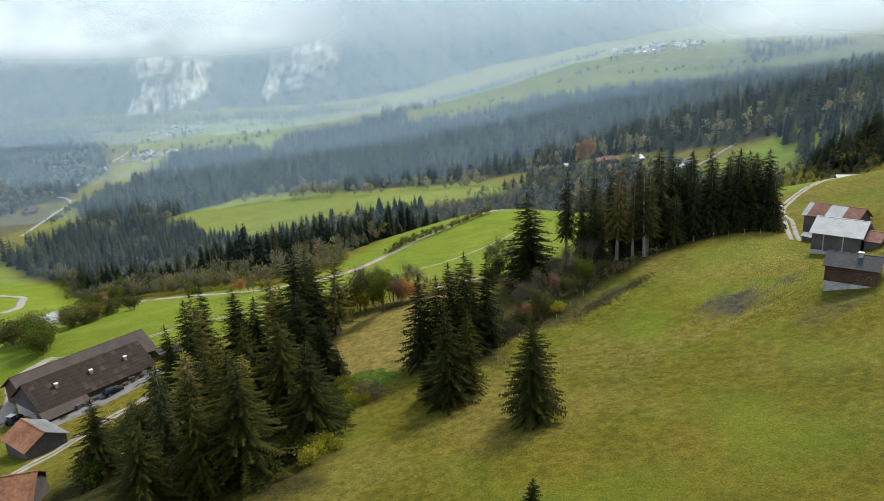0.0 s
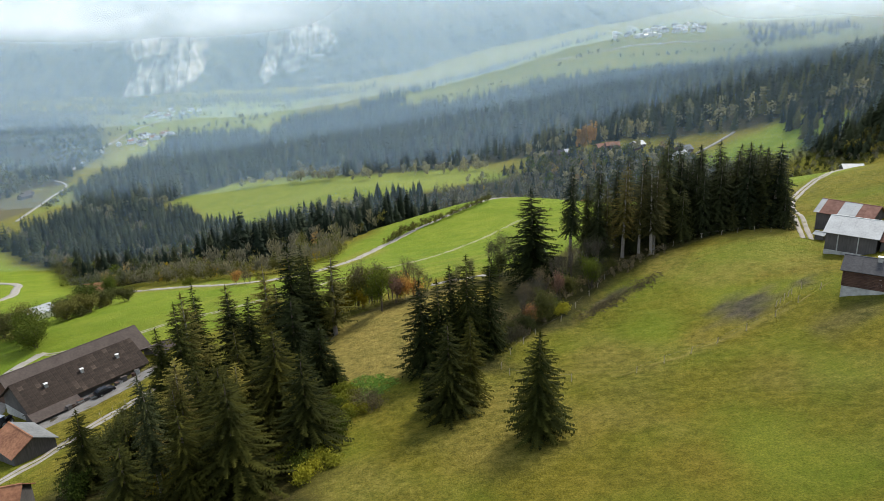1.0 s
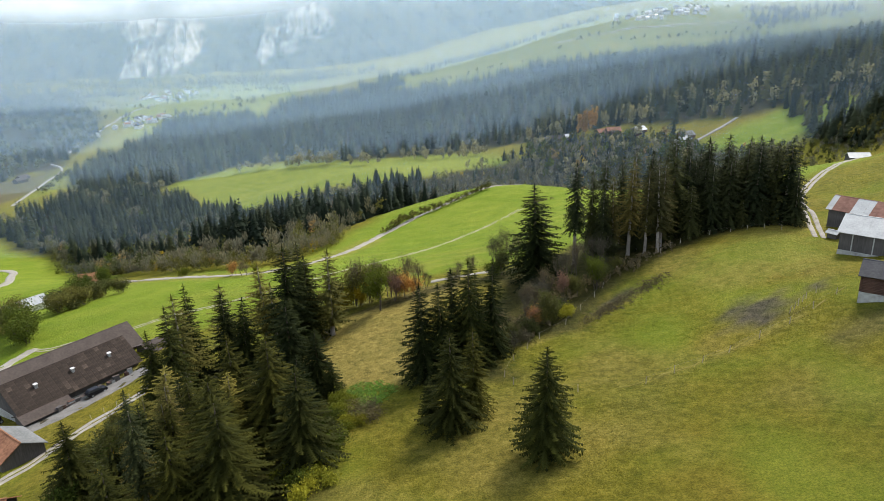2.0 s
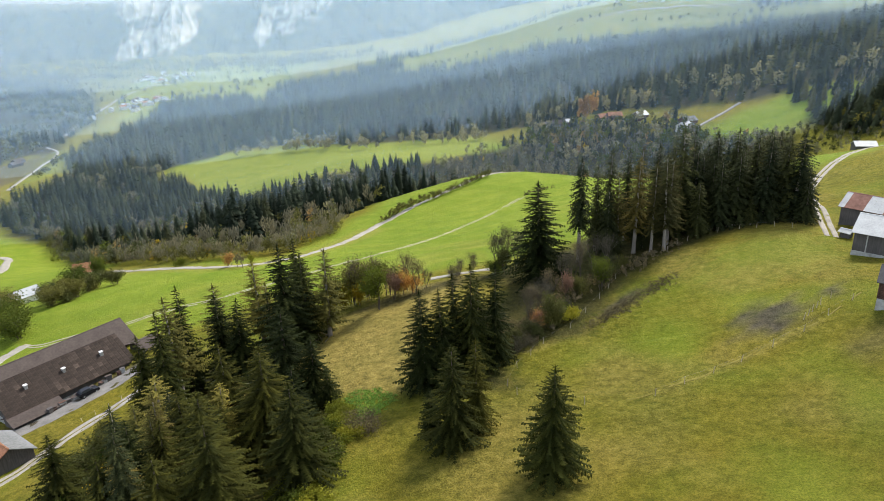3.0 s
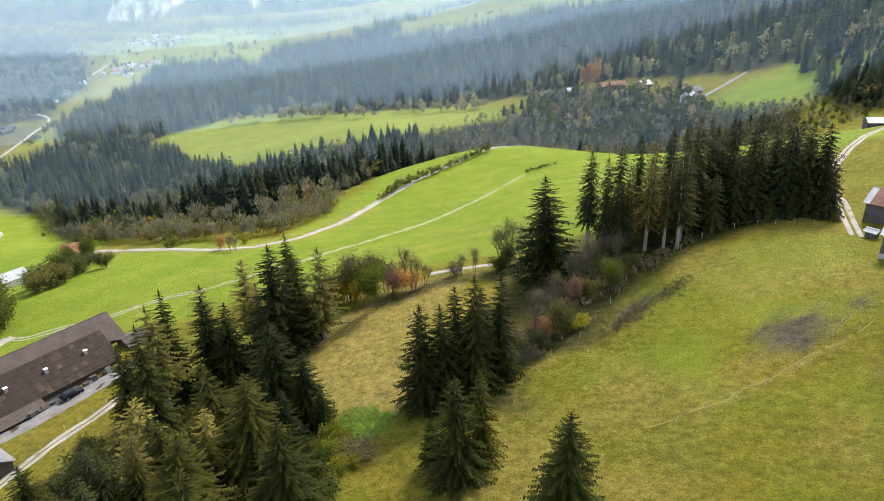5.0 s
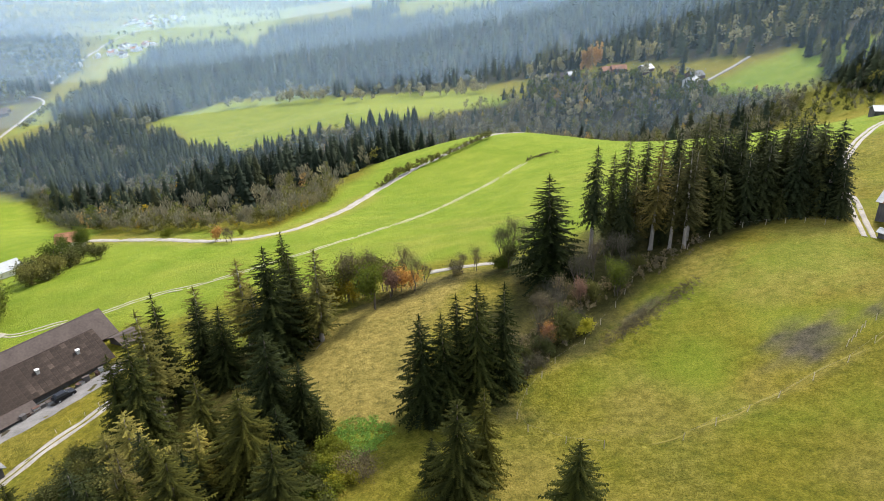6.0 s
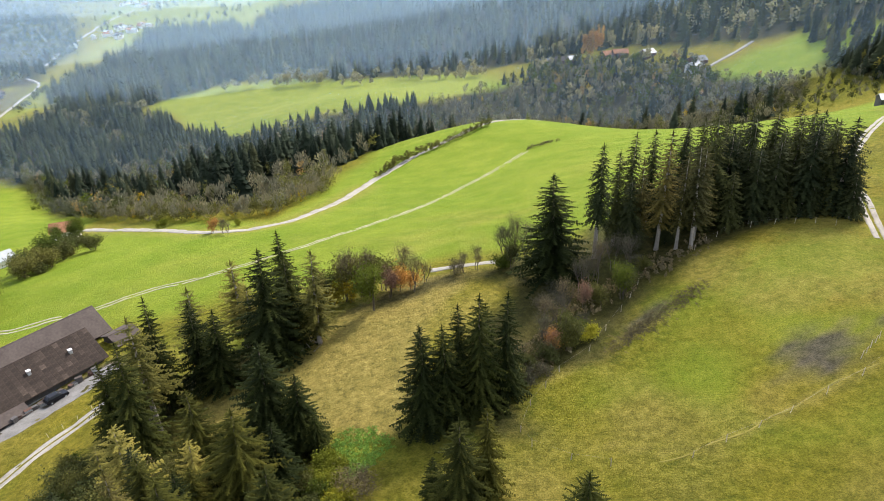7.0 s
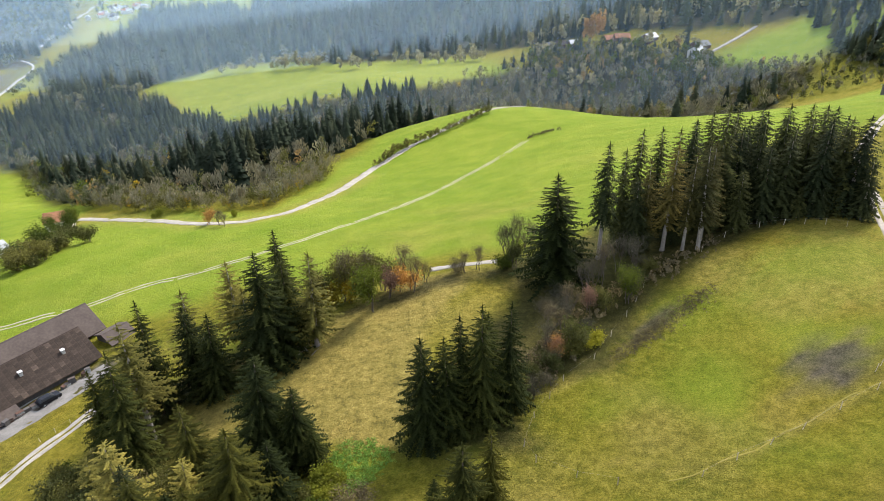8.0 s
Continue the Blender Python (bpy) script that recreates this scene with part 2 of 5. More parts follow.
RUBBER = plain("rubber", (0.012, 0.012, 0.012), (0.03, 0.03, 0.03), 8.0, 0.9)

# ---- the lie of the land ----
PLANE = (93.69, 88.24, -6.35)
NEAR_FORMS = [  # x, y, radius, height
    (140, 470, 90, -32.4),
    (69, 114, 90, 4.2),
    (-220, 420, 65, -9.6),
    (-64, 109, 32, -5.0),
    (4, 269, 45, -6.9),
    (37, 91, 32, -8.0),
    (35, 398, 45, 15.7),
    (0, 500, 65, -19.2),
    (191, 306, 90, -5.2),
    (250, 150, 65, 13.2),
    (-120, -60, 32, -5.6),
    (250, 420, 65, -15.7),
    (-88, 592, 65, 16.2),
    (-119, 198, 32, 3.9),
    (87, 162, 32, -4.7),
    (0, -60, 65, 4.0),
    (59, 740, 90, -15.0),
    (20, 200, 32, -3.7),
    (-150, 430, 65, -6.8),
    (73, 117, 9, -3.4),
    (80, 131, 9, -2.3),
    (60, 93, 8, 0.5),
    (66, 126, 12, 2.0),
]
WIDE_FORMS = [  # x, y, radius, height
    (-51, 730, 340, -14.1),
    (95, 100, 140, 20.0),
    (-296, 1050, 900, -55.3),
    (-330, 3200, 550, -39.3),
    (761, 1250, 220, -37.0),
    (478, 1800, 220, 31.7),
    (-171, 1500, 1500, -63.2),
    (-528, 800, 900, -50.2),
    (-330, 3200, 900, -42.3),
    (-239, 600, 140, -15.9),
    (1500, 1500, 550, -24.1),
    (882, 2100, 340, 40.5),
    (1207, 1850, 340, -41.1),
    (-800, 3500, 900, -45.5),
    (0, 2600, 340, -36.2),
]


def land(x, y):
    """The ground's height over the plan; takes numbers or arrays."""
    x, y = np.asarray(x, float), np.asarray(y, float)
    z = PLANE[0] + PLANE[1] * x / 1000 + PLANE[2] * y / 1000
    for cx, cy, r, a in NEAR_FORMS + WIDE_FORMS:
        z = z + a * np.exp(-((x - cx) ** 2 + (y - cy) ** 2) / (2 * r * r))
    return z


def rough(x, y, size, seed=0.0):
    """Cheap smooth waves of about that size, from -1 to 1, for arrays."""
    a, b = np.asarray(x, float) / size + seed, np.asarray(y, float) / size - seed * 1.7
    return (np.sin(a * 2.1 + 1.3 * np.sin(b * 1.7 + seed)) + np.sin(b * 2.7 + 1.1 * np.sin(a * 2.3)) + np.sin((a + b) * 3.9 + np.sin(a * 5.1 - b * 4.3))) / 3


def top(x, y):
    """The ground's height with its small unevenness."""
    d = np.hypot(x, np.asarray(y, float) - 60)
    return land(x, y) + 0.18 * rough(x, y, 7.0) + 0.10 * rough(x, y, 2.6, 3.0) + np.clip((d - 700) / 900, 0, 1) * 7 * rough(x, y, 160, 5.0)


def inside(x, y, outline):
    """Whether the points lie in the outline on the plan."""
    x, y = np.asarray(x, float), np.asarray(y, float)
    hit = np.zeros(np.broadcast(x, y).shape, bool)
    for (ax, ay), (bx, by) in zip(outline, outline[1:] + outline[:1]):
        if ay != by:
            hit ^= ((ay > y) != (by > y)) & (x < (bx - ax) * (y - ay) / (by - ay) + ax)
    return hit


def spread(x, y, line):
    """Distance from the points to a line on the plan."""
    best = np.full(np.broadcast(x, y).shape, 1e9)
    for (ax, ay), (bx, by) in zip(line, line[1:]):
        u = np.clip(((x - ax) * (bx - ax) + (y - ay) * (by - ay)) / max((bx - ax) ** 2 + (by - ay) ** 2, 1e-9), 0, 1)
        best = np.minimum(best, np.hypot(x - ax - u * (bx - ax), y - ay - u * (by - ay)))
    return best


def blot(x, y, cx, cy, rx, ry, turn=0.0):
    c, s = math.cos(radians(turn)), math.sin(radians(turn))
    u, v = ((x - cx) * c + (y - cy) * s) / rx, (-(x - cx) * s + (y - cy) * c) / ry
    return np.clip(1.6 - 1.6 * np.hypot(u, v) + 0.5 * rough(x, y, 2.2, 1.0), 0, 1)


# outlines of woods and meadows on the plan
RAVINE_WOOD = [(-192, 352), (-160, 314), (-120, 281), (-93, 262), (-62, 250), (-54, 272), (-50, 308), (-32, 367), (-20, 415), (30, 425), (100, 425), (190, 400), (250, 470), (215, 520), (185, 560),
               (110, 620), (45, 610), (-31, 575), (-73, 557), (-113, 540), (-146, 535), (-166, 545), (-205, 600), (-290, 720), (-420, 780), (-420, 600), (-330, 505), (-278, 464), (-238, 410)]
HILL_WOOD = [(-531, 1146), (-530, 960), (-450, 800), (-335, 735), (-312, 800), (-260, 855), (-190, 850), (-110, 790), (-54, 775), (60, 755), (190, 660), (218, 600), (255, 565), (300, 558), (345, 522), (400, 482), (520, 450),
             (600, 560), (760, 900), (930, 1240), (812, 1236), (654, 1353), (517, 1318), (369, 1341), (269, 1400), (151, 1411), (30, 1370), (-105, 1480), (-237, 1600), (-338, 1564), (-343, 1290), (-390, 1440), (-564, 1490)]
EAST_WOOD = [(272, 480), (268, 425), (295, 408), (370, 402), (430, 420), (420, 480), (310, 492), (262, 488)]
VALLEY_WOOD = [(-1386, 2114), (-1224, 2114), (-1076, 2068), (-820, 1629), (-646, 1280), (-623, 1149), (-569, 995), (-603, 964), (-596, 876), (-680, 830), (-1080, 1400), (-1600, 2100)]
FAR_WOOD = [(-1120, 2120), (-1500, 2150), (-1800, 2300), (-1700, 2420), (-1200, 2330), (-1000, 2240)]
MEADOWS_LUSH = [
    [(-180, 190), (-112, 152), (-62, 153), (-48, 160), (-20, 151), (22, 151), (60, 178), (130, 215), (260, 380), (190, 398), (100, 423), (30, 423), (-20, 413), (-46, 310), (-50, 265), (-60, 245), (-120, 268), (-230, 300)],
    [(-205, 603), (-166, 547), (-113, 542), (-31, 577), (60, 612), (60, 740), (-54, 775), (-190, 845), (-310, 850), (-310, 760)],
    [(-400, 380), (-300, 330), (-180, 230), (-140, 230), (-160, 312), (-192, 350), (-238, 408), (-278, 462), (-330, 503), (-420, 590)],
    [(-371, 1430), (-364, 1640), (-511, 2900), (-900, 2600), (-800, 1800), (-560, 1140), (-570, 1490)],
    [(195, 520), (225, 490), (300, 478), (330, 505), (290, 550), (240, 548)],
    [(-450, 790), (-530, 950), (-560, 990), (-485, 764), (-470, 740)],
    [(30, 1380), (151, 1420), (369, 1350), (654, 1360), (900, 1300), (1300, 2400), (800, 2500), (300, 2000), (-140, 2200), (-150, 1600)],
]
HAY = [(-30, 122), (-22, 103), (-16, 98), (-7, 97), (-5, 108), (-4, 124), (6, 142), (3, 147), (-6, 146), (-20, 136), (-26, 130)]
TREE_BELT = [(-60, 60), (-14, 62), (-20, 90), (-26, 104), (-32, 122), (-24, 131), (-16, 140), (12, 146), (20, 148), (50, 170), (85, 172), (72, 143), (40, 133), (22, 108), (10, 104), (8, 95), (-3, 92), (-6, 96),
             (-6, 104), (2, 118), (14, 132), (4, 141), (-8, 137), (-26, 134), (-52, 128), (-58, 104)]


def soft(mask_in, x, y, outline, width):
    """An outline's cover with an uneven soft edge."""
    d = spread(x, y, outline + outline[:1]) * np.where(mask_in, 1, -1) + width * 0.6 * rough(x, y, width * 2.2, 2.0)
    return np.clip(0.5 + d / width, 0, 1)


def build_ground():
    nx, ny = 330, 330
    u, v = np.linspace(-1, 1, nx), np.linspace(-0.42, 1, ny)
    gx, gy = 3000 * np.sinh(4.6 * u) / math.sinh(4.6), 95 + 4200 * np.sinh(5.0 * v) / math.sinh(5.0)
    x, y = np.meshgrid(gx, gy)
    z = top(x, y)
    me = bpy.data.meshes.new("ground")
    q = (np.arange(ny - 1)[:, None] * nx + np.arange(nx - 1)[None, :]).ravel()
    me.from_pydata(np.stack([x.ravel(), y.ravel(), z.ravel()], 1).tolist(), [], np.stack([q, q + 1, q + nx + 1, q + nx], 1).tolist())
    lush = np.zeros_like(x)
    for outline in MEADOWS_LUSH:
        lush = np.maximum(lush, (0.25 if outline is MEADOWS_LUSH[-1] else 1.0) * soft(inside(x, y, outline), x, y, outline, 6 + 0.02 * np.hypot(x, y)))
    hay = soft(inside(x, y, HAY), x, y, HAY, 3.0)
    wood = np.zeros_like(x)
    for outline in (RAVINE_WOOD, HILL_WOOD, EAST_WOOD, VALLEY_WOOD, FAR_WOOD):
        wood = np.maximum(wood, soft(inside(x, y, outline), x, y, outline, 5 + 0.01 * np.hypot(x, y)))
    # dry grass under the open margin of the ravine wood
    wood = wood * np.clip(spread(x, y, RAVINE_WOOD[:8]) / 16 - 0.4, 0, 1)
    # wood floor below the tree belts, doubling as shade painted under the trees
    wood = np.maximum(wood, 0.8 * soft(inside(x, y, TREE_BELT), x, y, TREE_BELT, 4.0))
    lush = np.maximum(lush, 0.9 * blot(x, y, -12.5, 94, 5, 5.5))
    hay = np.maximum(hay, np.clip(0.30 * blot(x, y, 40, 96, 26, 3, 35), 0, 1))
    soil = np.maximum(0.85 * blot(x, y, 47.5, 101, 7.5, 5.4, 40), 0.7 * blot(x, y, 58, 104, 3.4, 2.0, 40))
    soil = np.maximum(soil, 0.35 * blot(x, y, 56, 88, 9, 4, 30))
    soil = np.maximum(soil, 0.7 * blot(x, y, 31, 117, 8, 1.6, 38))
    ploughed = [(-700, 760), (-575, 928), (-608, 1031), (-557, 985), (-485, 764), (-498, 722)]
    soil = np.maximum(soil, 0.6 * soft(inside(x, y, ploughed), x, y, ploughed, 12.0))
    trail = np.minimum(spread(x, y, [(17, 90), (26, 86.5), (33, 89), (40, 92), (52, 96)]), spread(x, y, [(12, 104), (20, 108), (34, 117)]))
    hay = np.maximum(hay, 0.55 * np.clip(1.3 - trail / 0.9, 0, 1))
    soil = np.maximum(soil, 0.9 * np.clip(1.4 - spread(x, y, [(-84, 117.5), (-75, 127.5), (-66.5, 139)]) / 3.2, 0, 1))
    open_grass = np.clip(1 - np.hypot(x - 40, y - 90) / 190, 0, 1)
    hay = np.maximum(hay, open_grass * np.clip(0.7 * rough(x, y, 26, 4.0) + 0.25 * rough(x, y, 7, 9.0) + 0.08, 0, 0.65))
    lush = np.maximum(lush, open_grass * np.clip(0.9 * rough(x, y, 21, 8.0) + 0.15 * rough(x, y, 5, 3.0), 0, 0.7))
    lush = np.maximum(lush, 0.8 * blot(x, y, 58, 122, 22, 13, 20))
    hay = np.maximum(hay, 0.3 * blot(x, y, 190, 415, 45, 12, -38))
    hay = np.maximum(hay, 0.95 * blot(x, y, -36.5, 113, 8, 11, 20))
    wood = wood * (1 - blot(x, y, -36.5, 113, 9, 12, 20))
    lane_bank = np.clip(1.4 - spread(x, y, [(-150, 285), (-113, 259), (-95, 245), (-79, 233), (-64, 229), (-52, 234), (-44, 250), (-38, 265), (-32, 287)]) / 7.0, 0, 1)
    hay = np.maximum(hay, 0.5 * lane_bank)
    for k, much in ((1, 0.22), (3, 0.4), (5, 0.3)):
        hay = np.maximum(hay, much * soft(inside(x, y, MEADOWS_LUSH[k]), x, y, MEADOWS_LUSH[k], 25.0))
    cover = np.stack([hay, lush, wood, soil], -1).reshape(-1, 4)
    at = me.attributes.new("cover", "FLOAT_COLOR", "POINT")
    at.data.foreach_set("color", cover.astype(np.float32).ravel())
    me.polygons.foreach_set("use_smooth", np.ones(len(me.polygons), bool))
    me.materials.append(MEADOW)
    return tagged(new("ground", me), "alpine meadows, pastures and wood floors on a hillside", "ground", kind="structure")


ground = build_ground()

# ---- helpers for things ----
def part(name, bm, mat, parent, label=""):
    me = bpy.data.meshes.new(name)
    bm.to_mesh(me)
    bm.free()
    me.materials.append(mat)
    ob = new(name, me)
    ob.parent = parent
    return tagged(ob, label)


def mesh_part(name, verts, faces, mat, parent=None, label="", smooth=False):
    me = bpy.data.meshes.new(name)
    me.from_pydata(verts.tolist() if hasattr(verts, "tolist") else verts, [], faces.tolist() if hasattr(faces, "tolist") else faces)
    if smooth:
        me.polygons.foreach_set("use_smooth", np.ones(len(me.polygons), bool))
    me.materials.append(mat)
    ob = new(name, me)
    ob.parent = parent
    return tagged(ob, label)


def base(name, label, category, group="", kind=""):
    return tagged(new(name), label, category, group, kind)


def stand(ob, x, y, turn=0.0, size=1.0, sink=0.15):
    ob.matrix_basis = Matrix.Translation((x, y, float(top(x, y)) - sink)) @ pose(0, 0, 0, 0, 0, turn) @ Matrix.Scale(size, 4)
    return ob


def box(bm, lo, hi, bevel=0.0):
    made = bmesh.ops.create_cube(bm, size=1.0)
    for v in made["verts"]:
        v.co = Vector([l + (c + 0.5) * (h - l) for l, h, c in zip(lo, hi, v.co)])
    if bevel:
        bmesh.ops.bevel(bm, geom=list({e for v in made["verts"] for e in v.link_edges}), offset=bevel, segments=1, affect="EDGES")
    return bm


def tube(points, radii, sides=6):
    """Vertices and faces of a tapered tube along points."""
    verts, faces = [], []
    for k, (p, r) in enumerate(zip(points, radii)):
        p = Vector(p)
        d = (Vector(points[min(k + 1, len(points) - 1)]) - Vector(points[max(k - 1, 0)])).normalized()
        a = d.orthogonal().normalized()
        b = d.cross(a)
        for i in range(sides):
            w = 2 * math.pi * i / sides
            verts.append(tuple(p + r * (math.cos(w) * a + math.sin(w) * b)))
    for k in range(len(points) - 1):
        for i in range(sides):
            j = (i + 1) % sides
            faces.append((k * sides + i, k * sides + j, (k + 1) * sides + j, (k + 1) * sides + i))
    faces.append(tuple(range(sides))[::-1])
    return verts, faces


def kites(root, way, side, length, width, sag):
    """Many small four-cornered sprays at once: arrays of roots, directions, sideways directions and sizes."""
    tip = root + way * length[:, None]
    mid = root + way * (0.45 * length)[:, None]
    down = np.array([0, 0, -1.0]) * sag[:, None]
    a, b = mid + side * width[:, None] + down, mid - side * width[:, None] + down
    v = np.stack([root, a, tip, b], 1).reshape(-1, 3)
    k = np.arange(len(root))[:, None] * 4
    f = np.concatenate([k + np.array([[0, 1, 2]]), k + np.array([[0, 2, 3]])], 0)
    return v, f


def unit(a):
    return a / np.maximum(np.linalg.norm(a, axis=-1, keepdims=True), 1e-9)


def conifer_crown(rng, height, radius, bare=0.06, whorls=30, per=10, droop=0.35, lift=0.12, spray=0.34, power=0.85, gap=0.0, stations=8, broad=1.0):
    """Whorls of drooping boughs: each a curved spine with toothed twigs to both sides and a hanging fringe. Also gives
    how far each corner is lightened, so lit tips are in the colour.
    """
    az, reach, z0, t = [], [], [], []
    for k in range(whorls):
        f = ((k + 0.5) / whorls) ** 0.92
        n = max(4, int(round(per * (1 - 0.5 * f))))
        az.append(rng.uniform(0, 2 * math.pi) + np.arange(n) * 2 * math.pi / n + rng.normal(0, 0.24, n))
        out = radius * ((1 - f) ** power) * (0.78 + 0.22 * min(1, f / 0.12)) * rng.uniform(0.62, 1.14, n) + 0.12
        reach.append(out * np.where(rng.random(n) < gap, 0.45, 1.0))
        z0.append(height * (bare + (0.975 - bare) * f) + rng.normal(0, height * 0.010, n))
        t.append(np.full(n, f))
    az, reach, z0, t = (np.concatenate(a) for a in (az, reach, z0, t))
    n = len(az)
    rad, tan = np.stack([np.cos(az), np.sin(az), 0 * az], 1), np.stack([-np.sin(az), np.cos(az), 0 * az], 1)
    drop = droop * (1.2 - 0.85 * t) * rng.uniform(0.65, 1.35, n)
    s = np.linspace(0.06, 1.0, stations)
    spine = rad[:, None, :] * (reach[:, None] * s)[..., None]
    spine[..., 2] = z0[:, None] + reach[:, None] * (lift * s - drop[:, None] * s ** 1.6 + 0.30 * drop[:, None] * s ** 4)
    spine += tan[:, None, :] * (rng.normal(0, 0.10, n)[:, None] * reach[:, None] * s * s)[..., None]
    m = stations - 1
    length = np.minimum(reach * spray, 0.35 + 0.16 * reach)[:, None] * broad * (1.05 - 0.72 * s[:-1]) * rng.uniform(0.4, 1.5, (n, m)) + 0.07
    # young holds how far each corner is lightened, painted light toward the tips
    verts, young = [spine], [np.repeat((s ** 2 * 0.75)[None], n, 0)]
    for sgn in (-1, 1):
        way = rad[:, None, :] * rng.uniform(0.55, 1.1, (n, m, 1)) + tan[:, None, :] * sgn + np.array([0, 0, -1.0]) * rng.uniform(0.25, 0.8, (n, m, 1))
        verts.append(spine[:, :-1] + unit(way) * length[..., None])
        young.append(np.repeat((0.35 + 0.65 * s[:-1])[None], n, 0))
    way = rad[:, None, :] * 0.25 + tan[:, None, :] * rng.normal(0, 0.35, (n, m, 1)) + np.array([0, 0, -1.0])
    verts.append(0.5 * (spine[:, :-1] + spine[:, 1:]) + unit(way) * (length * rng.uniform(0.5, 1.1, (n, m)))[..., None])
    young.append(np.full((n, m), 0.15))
    v = np.concatenate(verts, 1)
    size = v.shape[1]
    j = np.arange(m)
    f = np.concatenate([np.stack([j, stations + j, j + 1], 1), np.stack([j + 1, stations + m + j, j], 1), np.stack([j, j + 1, stations + 2 * m + j], 1)])
    faces = (f[None] + (np.arange(n) * size)[:, None, None]).reshape(-1, 3)
    v, lightened = v.reshape(-1, 3), np.concatenate(young, 1).ravel()
    # the leading shoot
    k = len(v)
    ring = [[0.16 * math.cos(a), 0.16 * math.sin(a), height * 0.93] for a in (0.3, 2.4, 4.5)]
    v = np.concatenate([v, np.array(ring + [[0.0, 0.0, height]])])
    faces = np.concatenate([faces, np.array([(k, k + 1, k + 3), (k + 1, k + 2, k + 3), (k + 2, k, k + 3)])])
    return v, faces, np.concatenate([lightened, np.array([0.3, 0.3, 0.3, 0.8])])


def conifer(name, label, rng, height, radius, mat, bark=BARK, stem=0.018, lean=0.0, group="", **shape):
    tree = base(name, label, "tree", group)
    r = height * stem
    pts = [(lean * height * s * s, 0, height * s - (0.4 if s == 0 else 0)) for s in (0, 0.04, 0.25, 0.5, 0.75, 0.97)]
    v, f = tube(pts, [r * 1.5, r * 1.05, r * 0.85, r * 0.6, r * 0.33, 0.02], 8)
    mesh_part("trunk", v, f, bark, tree, smooth=True)
    v, f, lightened = conifer_crown(rng, height, radius, **shape)
    v[:, 0] += lean * height * (np.clip(v[:, 2] / height, 0, 1)) ** 2
    crown = mesh_part("crown", v, f, mat, tree)
    crown.data.attributes.new("tone_lift", "FLOAT", "POINT").data.foreach_set("value", lightened.astype(np.float32))
    # dead snags on the bare stem
    if shape.get("bare", 0) > 0.2:
        vs, fs = [], []
        for k in range(22):
            z, a, l = height * rng.uniform(0.06, shape["bare"] + 0.05), rng.uniform(0, 6.28), rng.uniform(0.5, 1.6)
            p, q = tube([(0, 0, z), (l * math.cos(a), l * math.sin(a), z - 0.25 * l)], [0.035, 0.01], 3)
            fs += [tuple(i + len(vs) for i in face) for face in q]
            vs += p
        tagged(mesh_part("dead_branches", vs, fs, TWIG, tree), kind="stuff")
    return tree


def limbs(rng, height, spread_by, count, depth=2, thick=0.03, stem=0.5):
    """A forking stem: vertices and faces, and the twig ends."""
    vs, fs, ends = [], [], []

    def grow(p, d, length, r, level):
        mid = p + d * length * 0.5 + Vector(rng.normal(0, 0.05 * length, 3))
        end = p + d * length + Vector(rng.normal(0, 0.07 * length, 3))
        v, f = tube([p, mid, end], [r, r * 0.75, r * 0.45], 5 if level == 0 else 3)
        fs.extend(tuple(i + len(vs) for i in face) for face in f)
        vs.extend(v)
        ends.append((tuple(mid), level)), ends.append((tuple(end), level))
        if level < depth:
            for _ in range(count):
                w = Vector((rng.normal(0, spread_by), rng.normal(0, spread_by), rng.uniform(0.35, 1.1))) + d * 0.7
                at = mid.lerp(end, rng.uniform(-0.4 if level == 0 else 0.0, 1.0))
                grow(at, w.normalized(), length * rng.uniform(0.45, 0.78), r * 0.45, level + 1)

    grow(Vector((0, 0, -0.2)), Vector((rng.normal(0, 0.08), rng.normal(0, 0.08), 1)).normalized(), height * stem, height * thick, 0)
    return vs, fs, ends


def leaf_cloud(rng, ends, count, fuzz, leaf, flat=0.8, broad=0.42):
    c = np.array([e for e, level in ends if level > 0] or [e for e, level in ends])
    p = c[rng.integers(0, len(c), count)] + rng.normal(0, fuzz, (count, 3)) * np.array([1, 1, flat])
    p[:, 2] = np.maximum(p[:, 2], 0.15)
    way = unit(rng.normal(0, 1, (count, 3)))
    side = unit(np.cross(way, unit(rng.normal(0, 1, (count, 3)))))
    length = leaf * rng.uniform(0.6, 1.4, count)
    return kites(p, way, side, length, length * broad, 0 * length)


def broadleaf(name, label, rng, height, mat, leaves=1400, leaf=0.34, fuzz=0.5, spread_by=0.75, fork=5, depth=2, bark=BARK, category="tree", group="", stems=1, broad=0.42, apart=0.22, stem=0.5):
    tree = base(name, label, category, group)
    ends = []
    for k in range(stems):
        v, f, e = limbs(rng, height * rng.uniform(0.75, 1.05), spread_by, fork, depth, 0.022 if stems == 1 else 0.015, stem)
        o = np.array([rng.normal(0, apart * height), rng.normal(0, apart * height), 0]) if stems > 1 else np.zeros(3)
        mesh_part("trunk" if stems == 1 else "stem", [tuple(np.array(p) + o) for p in v], f, bark, tree)
        ends += [(tuple(np.array(p) + o), level) for p, level in e]
    if leaves:
        v, f = leaf_cloud(rng, ends, leaves, fuzz * height / 6, leaf, broad=broad)
        mesh_part("crown", v, f, mat, tree)
    return tree


